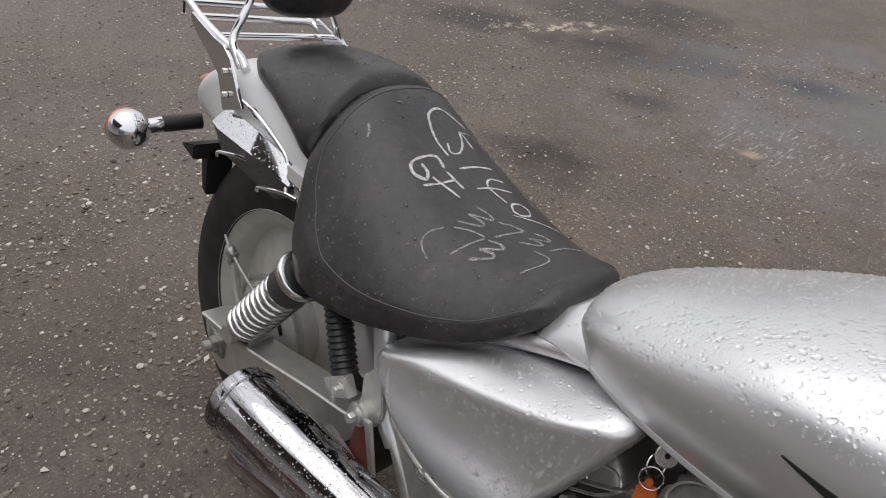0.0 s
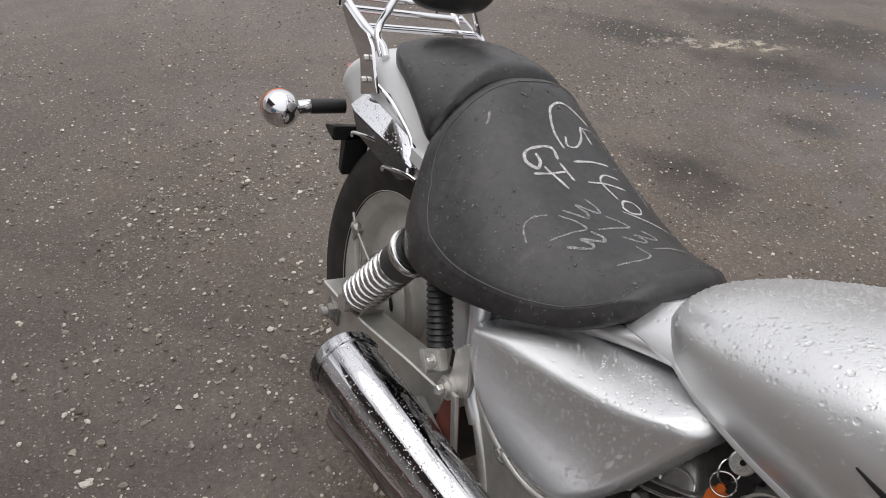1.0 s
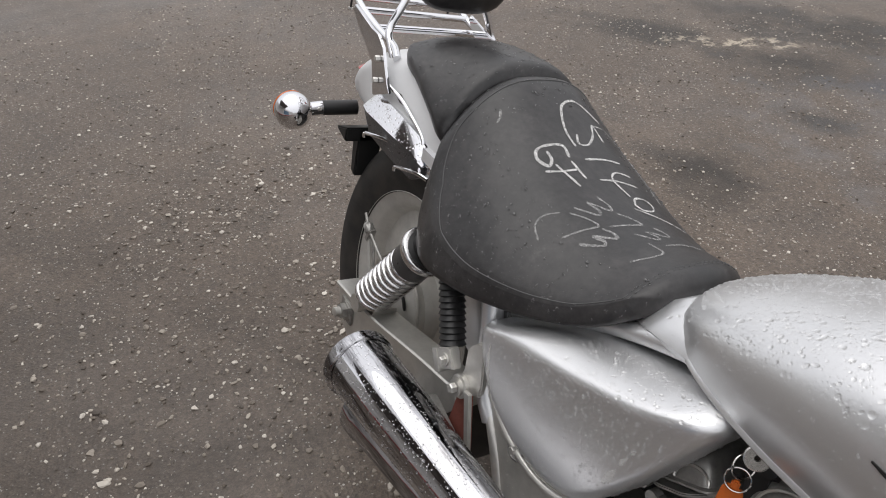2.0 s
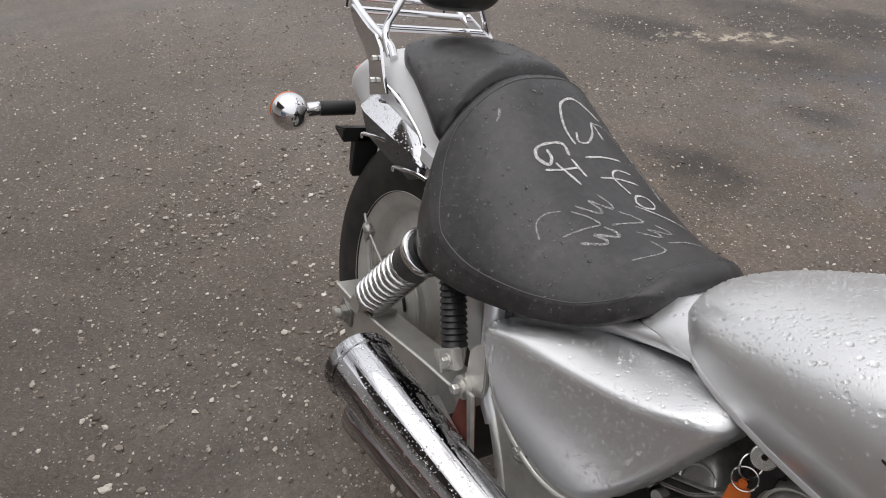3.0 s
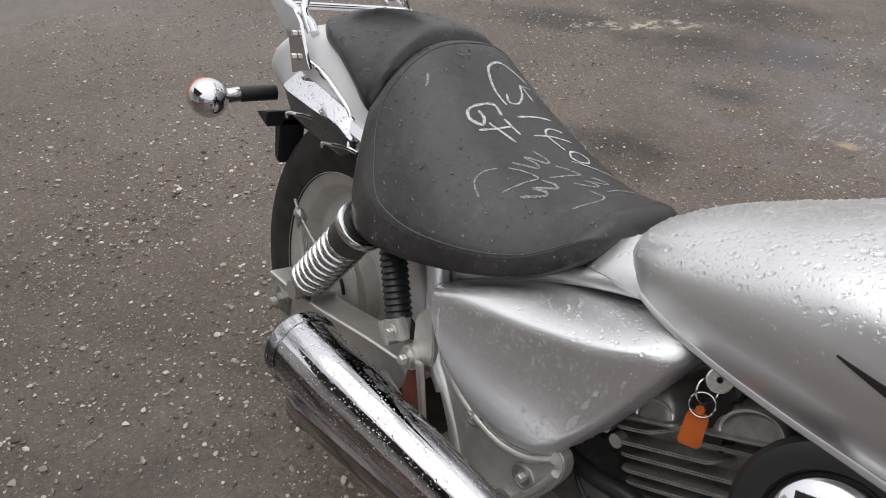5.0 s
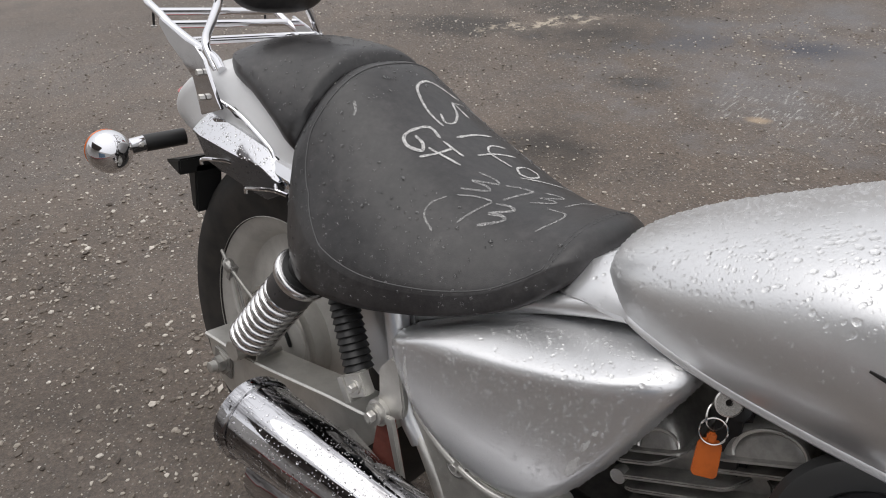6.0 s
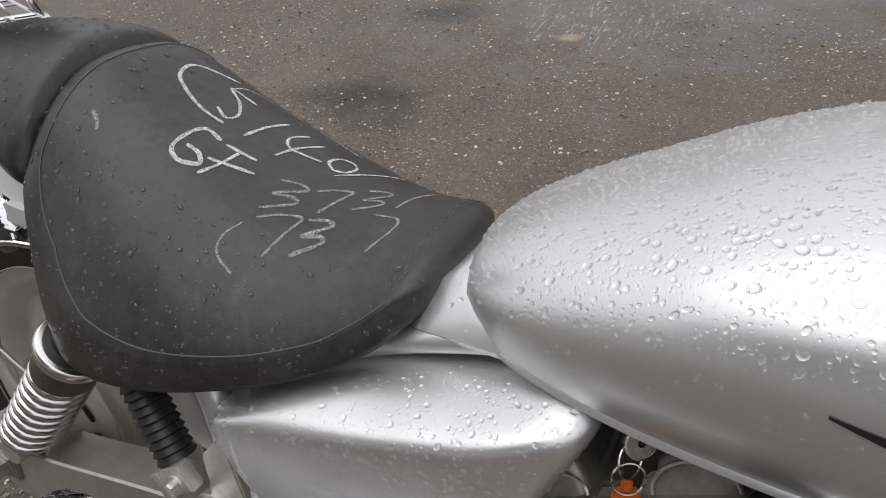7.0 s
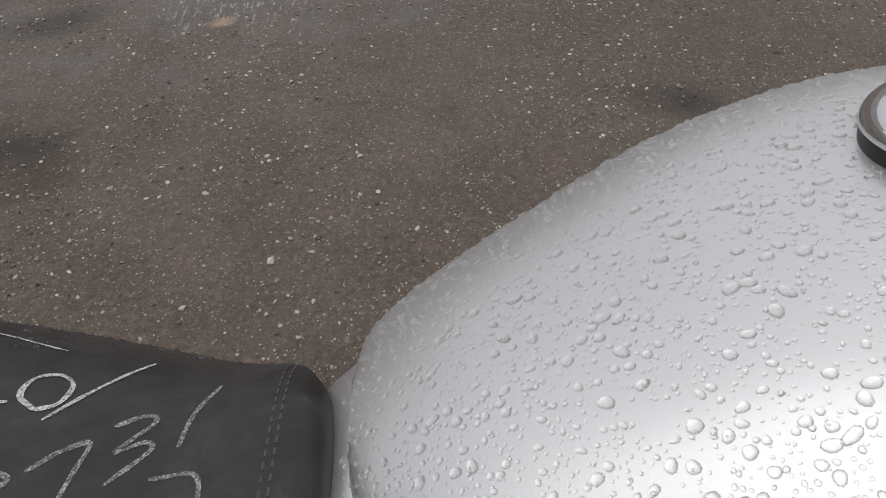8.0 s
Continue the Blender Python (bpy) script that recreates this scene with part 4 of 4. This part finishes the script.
def build_engine():
    """Rear cylinder, tilted back, with its fins, and what fills the frame round it."""
    tilt = radians(29)
    ahead, up = Vector((math.cos(tilt), 0, math.sin(tilt))), Vector((-math.sin(tilt), 0, math.cos(tilt)))
    turn = Matrix.Rotation(-tilt, 4, "Y")
    top = Vector((0.611, -0.02, 0.508))

    def placed(bm, origin):
        bmesh.ops.transform(bm, matrix=Matrix.Translation(origin) @ turn, verts=bm.verts)
        return bm

    def fin(outline, thick=0.0042):
        """A plate of that outline in along and across, rounded at its edges."""
        bm = bmesh.new()
        f = bm.faces.new([bm.verts.new((u, v, -thick / 2)) for u, v in outline])
        ext = bmesh.ops.extrude_face_region(bm, geom=[f])["geom"]
        bmesh.ops.translate(bm, verts=[g for g in ext if isinstance(g, bmesh.types.BMVert)], vec=(0, 0, thick))
        bmesh.ops.bevel(bm, geom=list(bm.edges), offset=0.0014, segments=2, affect="EDGES", clamp_overlap=True)
        return bm

    cyl = part("rear_cylinder", placed(box((0.085, 0.0, -0.07), (0.13, 0.165, 0.16), 0.01), top), CAST, bike, "dirty finned alloy cylinder")
    # the upper fins are cut in two by a notch
    for k in range(9):
        o = top - up * 0.0152 * k + ahead * 0.001 * k
        w = 0.104 + 0.003 * (k % 2)
        if k < 2:
            a0, a1 = (0.050, 0.072) if k == 0 else (0.115, 0.13)
            part("cooling_fin", placed(fin([(0.0, 0.09), (0.0, -w + 0.012), (0.004, -w + 0.003), (0.012, -w), (a0 - 0.008, -w), (a0, -w + 0.004), (a1, -0.075), (a1, 0.09)]), o), CAST, cyl)
            part("cooling_fin", placed(fin([(a1 + 0.006, 0.09), (a1 + 0.006, -0.08), (a1 + 0.022, -w + 0.002), (0.165, -w), (0.17, -w + 0.006), (0.17, 0.09)]), o), CAST, cyl)
        else:
            part("cooling_fin", placed(fin([(0.0, 0.09), (0.0, -w + 0.012), (0.004, -w + 0.003), (0.012, -w), (0.150, -w), (0.158, -w + 0.003), (0.16, -w + 0.012), (0.16, 0.09)]), o), CAST, cyl)
    for k in range(2):
        part("fin_bolt", spin([(0, 0.004), (0, 0.008), (0.012, 0.008), (0.012, 0.004)], top + Vector((-0.006, -0.094, -0.004)) - up * 0.0150 * k + ahead * 0.012 * k, (0, -1, 0), 16), CAST, cyl)
    head = part("cylinder_head", placed(box((0.085, 0.005, 0.008), (0.17, 0.19, 0.014), 0.003), top), CAST, bike, "dirty alloy cylinder head")
    for u0, u1, tall, lean in ((0.026, 0.080, 0.032, 0.030), (0.112, 0.190, 0.034, 0.026)):
        secs = []
        for t, h, grow in ((0.0, 0.0155, 0.004), (0.05, 0.0175, 0.004), (0.12, 0.0185, 0.0), (0.45, 0.031, -0.001), (0.75, 0.042, -0.004), (0.92, 0.048, -0.009), (1.0, 0.0495, -0.016)):
            a0, a1, y0 = u0 - grow + lean * t * 0.55, u1 + grow - 0.004 * t, -0.108 - grow + 0.010 * t
            ring = []
            for cu, cv, q in ((a0, y0, 180), (a1, y0, 270)):
                for j in range(5):
                    ang = radians(q + 22.5 * j)
                    r = 0.012
                    ring.append((cu + (r if q == 180 else -r) + r * math.cos(ang), cv + r + r * math.sin(ang), h))
            secs.append(ring + [(a1, 0.09, h), (a0, 0.09, h)])
        lump = part("rocker_cover", placed(loft(secs), top), CAST, head, "worn alloy rocker cover")
        mid, r = (u0 + u1) / 2 + 0.006, 0.38 * (u1 - u0)
        arc = [(mid - r * math.cos(q), -0.1085 + 0.006 * math.sin(q), 0.021 + r * 0.72 * math.sin(q)) for q in (math.pi * j / 20 for j in range(21))]
        part("cover_arc", placed(tube(arc, 0.0017, 6), top), ALLOY, lump)
    # lock body enlarged, its black also standing for the shaded gap behind
    part("lock_body", box((0.703, -0.098, 0.598), (0.030, 0.045, 0.082), 0.006, Matrix.Rotation(radians(-10), 4, "Y")), BLACK, bike, "black ignition lock body")
    part("key_barrel", spin([(0.0, 0.011), (0.008, 0.011), (0.009, 0.009), (0.009, 0.0)], (0.702, -0.112, 0.622), (0, -1, 0.35), 24), BLACK, bike)
    # this box and the left cover are added to keep light out of the frame
    part("air_box", box((0.47, 0.0, 0.53), (0.28, 0.20, 0.16), 0.02), BLACK, bike, "black box added under the seat to block light")
    part("inner_guard", box((0.315, 0.0, 0.47), (0.10, 0.235, 0.22), 0.014, Matrix.Rotation(radians(-18), 4, "Y")), SILVER, bike, "silver inner mudguard")
    part("guard_wing", slab([(0.240, 0.610), (0.338, 0.590), (0.350, 0.520), (0.330, 0.468), (0.296, 0.432), (0.268, 0.442), (0.248, 0.505)], -0.128, -0.135, 0.002), SILVER, bike, "silver panel behind the rubber boot")
    part("left_cover", box((0.50, 0.120, 0.50), (0.26, 0.03, 0.18), 0.012), SILVER, bike)
    part("crankcase", box((0.70, 0.0, 0.32), (0.36, 0.27, 0.20), 0.035), CAST, bike, "dirty alloy crankcase")
    part("frame_spine", box((0.80, 0.0, 0.64), (0.44, 0.10, 0.05), 0.01), BLACK, bike)
    part("front_cylinder", box((0.92, 0.0, 0.50), (0.14, 0.2, 0.24), 0.012, Matrix.Rotation(radians(40), 4, "Y")), CAST, bike)
    part("clutch_hose", tube(smooth_path([(0.575, -0.118, 0.432), (0.61, -0.125, 0.438), (0.66, -0.13, 0.452), (0.72, -0.13, 0.455)]), 0.011, 12), BLACK, bike, "black rubber hose")
    part("wire", tube(smooth_path([(0.585, -0.122, 0.428), (0.615, -0.135, 0.415), (0.66, -0.14, 0.40), (0.70, -0.14, 0.36)]), 0.003, 8), BLACK, bike)
    ac, ad = Vector((0.828, -0.152, 0.590)), Vector((0.05, -1.0, 0.35)).normalized()
    part("air_cleaner", spin([(-0.03, 0.060), (0.0, 0.074), (0.018, 0.076), (0.026, 0.071), (0.029, 0.062), (0.028, 0.051), (0.020, 0.048)], ac, ad, 56), BLACK, bike, "round air cleaner, black rim and chrome cover")
    part("air_cleaner_cover", spin([(0.020, 0.0490), (0.026, 0.0470), (0.033, 0.039), (0.037, 0.027), (0.039, 0.014), (0.0395, 0.0)], ac, ad, 56), CHROME, bike, "domed chrome cover")


build_engine()


# ---- chalk on the saddle ----
GLYPHS = {
    "5": [[(0.8, 1), (0, 1), (0.6, 0.68), (1, 0.28), (0.92, 0), (0.5, 0.15)]],
    "1": [[(0, 0), (0.15, 0.5), (0.6, 1)]],
    "4": [[(0.12, 1), (0, 0.62), (0.28, 0.36), (1, 0.42)], [(0.26, 0), (0.36, 0.44), (0.58, 0.94)]],
    "0": [[(0.5, 0), (0.05, 0.35), (0.1, 0.85), (0.55, 1), (0.95, 0.7), (0.9, 0.2), (0.5, 0)]],
    "6": [[(0.8, 0.94), (0.17, 1), (0, 0.53), (0.07, 0.15), (0.5, 0), (1, 0.15), (0.73, 0.36), (0.28, 0.40)]],
    "7": [[(0, 0.96), (0.74, 1)], [(0.36, 0.98), (0.31, 0.43), (0.14, 0)], [(0.02, 0.41), (1, 0.63)]],
    "z": [[(0, 0.62), (0.5, 0.9), (1, 1), (0.93, 0.6), (0.77, 0)]],
    "3": [[(0, 0.87), (0.55, 1.0), (0.85, 0.88), (0.22, 0.46), (0.75, 0.56), (0.95, 0.42), (0.26, 0)]],
    "(": [[(0.35, 1), (0, 0.62), (0.08, 0.28), (0.33, 0.12), (0.68, 0.01), (1, 0)]],
    "c": [[(0.3, 1), (0, 0.55), (0.2, 0.2), (1, 0)]],
    ")": [[(0, 0), (0.45, 0.45), (1, 1)]],
    "j": [[(0, 1), (0.8, 0.98), (1, 0.6), (0.7, 0)]],
    "'": [[(0, 1), (0.6, 0.6), (1, 0)]],
    "~": [[(0, 0), (0.03, 0.7), (0.3, 1), (0.65, 0.85), (1, 0.5)]],
}
# glyph, x, y of its foot, width, height, stroke width
LINES = [
    ("first_chalk_line", [("(", 0.150, 0.008, 0.082, 0.090, 0.0042), ("5", 0.190, 0.018, 0.040, 0.054, 0.0036), ("~", 0.190, 0.072, 0.150, 0.046, 0.0018), ("1", 0.257, 0.008, 0.010, 0.066, 0.0036), ("4", 0.284, 0.006, 0.048, 0.066, 0.0036), ("0", 0.335, 0.028, 0.028, 0.034, 0.0036), (")", 0.356, 0.020, 0.045, 0.062, 0.0030)]),
    ("second_chalk_line", [("6", 0.224, -0.064, 0.034, 0.050, 0.0046), ("7", 0.258, -0.066, 0.046, 0.050, 0.0040)]),
    ("third_chalk_line", [("3", 0.326, -0.068, 0.034, 0.050, 0.0036), ("z", 0.362, -0.048, 0.027, 0.050, 0.0034), ("3", 0.399, -0.028, 0.028, 0.048, 0.0034), ("1", 0.441, -0.008, 0.024, 0.050, 0.0034)]),
    ("fourth_chalk_line", [("c", 0.325, -0.128, 0.026, 0.040, 0.0020), ("z", 0.340, -0.108, 0.036, 0.048, 0.0028), ("3", 0.382, -0.099, 0.028, 0.046, 0.0044), ("j", 0.430, -0.078, 0.030, 0.050, 0.0028)]),
    ("chalk_tick", [("'", 0.140, -0.078, 0.016, 0.012, 0.0040)]),
]


def build_chalk():
    for name, glyphs in LINES:
        verts, faces = [], []
        for ch, gx, gy, gw, gh, width in glyphs:
            for stroke in GLYPHS[ch]:
                line = smooth_path([(gx + u * gw, gy + v * gh, 0) for u, v in stroke], 7)
                n0 = len(verts)
                for i, p in enumerate(line):
                    d = (line[min(i + 1, len(line) - 1)] - line[max(i - 1, 0)]).normalized()
                    w = 0.5 * width * (0.75 + 0.5 * noise.noise((p.x * 90, p.y * 90, 3.0)) + 0.2) * (0.55 if i in (0, len(line) - 1) else 1.0)
                    for k in (-1, -0.33, 0.33, 1):
                        x, y = p.x - d.y * w * k, p.y + d.x * w * k
                        verts.append((x, y, seat_top(x, y) + 0.0007))
                for i in range(len(line) - 1):
                    for k in range(3):
                        a = n0 + 4 * i + k
                        faces.append((a, a + 1, a + 5, a + 4))
        me = bpy.data.meshes.new(name)
        me.from_pydata(verts, [], faces)
        me.materials.append(CHALK if name in ("first_chalk_line", "second_chalk_line") else FAINT)
        ob = new(name, me)
        ob.parent = seat
        ob["label"] = "white chalk handwriting on the black saddle"


build_chalk()


# ---- key with its orange tag ----
def build_key():
    key = new("key_ring")
    key.matrix_world = bike.matrix_world.copy()
    tagged(key, "ignition key with steel rings and an orange leather tag", "key")
    at, ax = (0.698, -0.140, 0.6395), Vector((0.55, -0.75, 0.35)).normalized()
    head = part("key_head", spin([(-0.0011, 0.0026), (-0.0011, 0.0108), (0.0011, 0.0108), (0.0011, 0.0030)], at, ax, 32, closed=True), KEY, key, "round worn steel key head")
    part("key_rim", spin([(-0.0014, 0.0107), (-0.0012, 0.0120), (0.0012, 0.0120), (0.0014, 0.0107)], at, ax, 32, closed=True), STEEL, head)
    part("key_blade", box((0.701, -0.126, 0.630), (0.007, 0.03, 0.002), 0.0004), STEEL, key)
    for name, c, ax, r in (("split_ring", (0.6935, -0.145, 0.6265), (0.85, -0.4, 0.35), 0.0120), ("split_ring", (0.6955, -0.147, 0.6125), (0.45, -0.8, 0.35), 0.0112)):
        d = Vector(ax).normalized()
        u = d.orthogonal().normalized()
        v = d.cross(u)
        loop = [Vector(c) + (u * math.cos(a) + v * math.sin(a)) * r + d * 0.0012 * math.sin(a / 2) for a in (2 * math.pi * k / 40 for k in range(41))]
        part(name, tube(loop, 0.0009, 6), STEEL, key)
    turn = Matrix.Rotation(radians(-14), 4, "X") @ Matrix.Rotation(radians(24), 4, "Z") @ Matrix.Rotation(radians(-9), 4, "Y") @ Matrix.Scale(0.78, 4)
    outline = [(-0.0125, 0.012), (-0.009, 0.018), (0.009, 0.018), (0.0125, 0.012), (0.0135, -0.022), (0.010, -0.026), (-0.010, -0.026), (-0.0135, -0.022)]
    bm = slab(outline, -0.002, 0.002, 0.0009)
    bmesh.ops.transform(bm, matrix=Matrix.Translation((0.6975, -0.148, 0.5895)) @ turn, verts=bm.verts)
    part("leather_tag", bm, LEATHER, key, "orange leather key tag")
    bm = box((0, -0.0005, 0.020), (0.010, 0.007, 0.012), 0.002)
    bmesh.ops.transform(bm, matrix=Matrix.Translation((0.6975, -0.148, 0.5895)) @ turn, verts=bm.verts)
    part("tag_loop", bm, LEATHER, key)


build_key()


# ---- rain drops ----
def surface_points(ob, count, accept, rng):
    """Random places and normals on the faces of ob that accept() takes."""
    me = ob.data
    me.calc_loop_triangles()
    tris = np.array([[me.vertices[i].co[:] for i in t.vertices] for t in me.loop_triangles])
    nor = np.cross(tris[:, 1] - tris[:, 0], tris[:, 2] - tris[:, 0])
    area = np.linalg.norm(nor, axis=1)
    keep = area > 1e-12
    tris, nor, area = tris[keep], nor[keep], area[keep]
    nor /= area[:, None]
    ok = np.array([accept(Vector(c), Vector(n)) for c, n in zip(tris.mean(1), nor)], float)
    weight = area * ok
    pick = rng.choice(len(tris), count, p=weight / weight.sum())
    a, b = rng.random(count), rng.random(count)
    flip = a + b > 1
    a[flip], b[flip] = 1 - a[flip], 1 - b[flip]
    t = tris[pick]
    return t[:, 0] + a[:, None] * (t[:, 1] - t[:, 0]) + b[:, None] * (t[:, 2] - t[:, 0]), nor[pick]


def build_drops(name, label, ob, count, small, large, accept, seed, flat=0.36, run=0.5):
    rng = np.random.default_rng(seed)
    places, normals = surface_points(ob, count, accept, rng)
    down = Vector((0, math.sin(radians(LEAN)), -math.cos(radians(LEAN))))
    verts, faces, seg = [], [], 10
    levels = ((1.0, -0.03), (0.97, 0.22), (0.82, 0.55), (0.5, 0.86))
    taken = defaultdict(list)
    for p, n in zip(places, normals):
        n = Vector(n)
        v = (down - n * down.dot(n))
        v = v.normalized() if v.length > 0.05 else n.orthogonal().normalized()
        u = n.cross(v)
        r = small + (large - small) * rng.random() ** 3.0
        cell = tuple(int(c // 0.009) for c in p)
        near = [q for i in (-1, 0, 1) for j in (-1, 0, 1) for k in (-1, 0, 1) for q in taken[cell[0] + i, cell[1] + j, cell[2] + k]]
        if any((Vector(p) - q).length < 1.15 * (r + h) for q, h in near):
            continue
        taken[cell].append((Vector(p), r))
        long = 1 + run * rng.random() * rng.random() * (1.6 if r > small * 2 else 0.6)
        tw = rng.normal() * 0.7
        u, v = u * math.cos(tw) + v * math.sin(tw), v * math.cos(tw) - u * math.sin(tw)
        ph = rng.random() * 6.28
        n0 = len(verts)
        for rho, h in levels:
            for k in range(seg):
                a = 2 * math.pi * k / seg
                rr = r * rho * (1 + 0.10 * math.sin(2 * a + ph) + 0.06 * math.sin(3 * a + 2 * ph))
                verts.append(Vector(p) + u * math.cos(a) * rr + v * math.sin(a) * rr * long + n * (h * r * flat))
        verts.append(Vector(p) + n * (r * flat))
        for j in range(len(levels) - 1):
            for k in range(seg):
                a, b = n0 + j * seg + k, n0 + j * seg + (k + 1) % seg
                faces.append((a, a + seg, b + seg, b))
        top = n0 + len(levels) * seg
        for k in range(seg):
            faces.append((top - seg + (k + 1) % seg, top - seg + k, top))
    me = bpy.data.meshes.new(name)
    me.from_pydata([tuple(v) for v in verts], [], faces)
    me.polygons.foreach_set("use_smooth", [True] * len(me.polygons))
    me.materials.append(WATER if large > 0.003 else DEW)
    d = new(name, me)
    d.matrix_world = bike.matrix_world.copy()
    d.visible_shadow = False
    return tagged(d, label, "raindrops", kind="stuff")


def named(word):
    return next(o for o in bike.children_recursive if o.name == word)


build_drops("tank_raindrops", "clear raindrops beaded on the silver tank", tank, 8500, 0.0008, 0.0034, lambda c, n: n.z > 0.25 and c.x < 1.0 and c.y < 0.16, 5, 0.52)
build_drops("tank_raindrops", "fine raindrops on the tank's flank", tank, 3000, 0.0005, 0.0015, lambda c, n: -0.2 < n.z and c.x < 1.0 and (n.z > 0.3 or c.y < 0), 6, 0.65)
build_drops("cover_raindrops", "small raindrops on the silver side cover", side_cover, 2600, 0.0010, 0.0026, lambda c, n: n.y < 0.1, 7, 0.6)
build_drops("seat_raindrops", "small raindrops on the black saddle", seat, 1300, 0.0008, 0.0027, lambda c, n: n.z > 0.1 and (c.y < -0.09 or c.x < 0.16 or c.y > 0.09) and c.x < 0.52, 8, 0.75)
build_drops("pillion_raindrops", "small raindrops on the pillion pad", named("pillion_seat"), 420, 0.0009, 0.0028, lambda c, n: n.z > 0.5, 9, 0.6)
build_drops("muffler_raindrops", "fine raindrops on the chrome muffler", named("muffler"), 2600, 0.0008, 0.0019, lambda c, n: c.x < 0.62 and (n.y < -0.2 or n.z > 0), 10, 0.75)
build_drops("strut_raindrops", "fine raindrops on the chrome strut", named("fender_strut"), 420, 0.0008, 0.0018, lambda c, n: n.y < 0.1, 11, 0.75)
build_drops("strut_raindrops", "fine raindrops on the dark face of the strut", named("strut_underside"), 520, 0.0009, 0.0019, lambda c, n: n.y < -0.3, 14, 0.75)
build_drops("fender_raindrops", "small raindrops on the rear mudguard", named("rear_fender"), 300, 0.0007, 0.0018, lambda c, n: n.y < -0.1 or n.z > 0.6, 12, 0.65)
build_drops("trim_raindrops", "small raindrops on the panel behind the tank", named("tank_trim"), 260, 0.0008, 0.0022, lambda c, n: n.y < 0.3 and n.z > -0.2, 15, 0.6)
build_drops("rail_raindrops", "small raindrops on the frame tube", named("frame_rail"), 200, 0.0007, 0.0016, lambda c, n: n.y < 0.1 and n.z > -0.3 and c.x > 0.42, 16, 0.6)
build_drops("plate_raindrops", "raindrops on the alloy side plate", named("side_plate"), 800, 0.0008, 0.0021, lambda c, n: n.y < -0.5, 13, 0.65)


# ---- loose stones on the asphalt ----
def build_stones(name, label, count, small, large, spot, seed):
    rng = np.random.default_rng(seed)
    bm = bmesh.new()
    bmesh.ops.create_icosphere(bm, subdivisions=1, radius=1)
    ball = np.array([v.co[:] for v in bm.verts])
    tri = [tuple(v.index for v in f.verts) for f in bm.faces]
    bm.free()
    verts, faces = [], []
    while len(verts) < count * len(ball):
        x, y = spot(rng)
        if noise.noise((x * 2.2, y * 2.2, seed)) + 0.55 < rng.random():
            continue
        r = small + (large - small) * rng.random() ** 3.4
        a = rng.random() * 6.28
        shape = ball * (1 + 0.22 * rng.normal(size=(len(ball), 1))) * (r * (0.7 + 0.6 * rng.random()), r * (0.6 + 0.4 * rng.random()), r * (0.4 + 0.3 * rng.random()))
        px, py = shape[:, 0] * math.cos(a) - shape[:, 1] * math.sin(a), shape[:, 0] * math.sin(a) + shape[:, 1] * math.cos(a)
        n0 = len(verts)
        verts += [(x + i, y + j, k + r * 0.12) for i, j, k in zip(px, py, shape[:, 2])]
        faces += [(n0 + i, n0 + j, n0 + k) for i, j, k in tri]
    me = bpy.data.meshes.new(name)
    me.from_pydata(verts, [], faces)
    me.materials.append(STONE)
    return tagged(new(name, me), label, "stones", kind="stuff")


build_stones("stone_chips", "pale stone chips set in the asphalt", 32000, 0.0013, 0.0068, lambda r: (r.uniform(-3.2, 2.2), r.uniform(-0.7, 3.2)), 21)
build_stones("loose_gravel", "small loose gravel on the asphalt", 2200, 0.003, 0.0100, lambda r: (r.normal(-0.55, 0.5), r.normal(-0.05, 0.4)), 22)
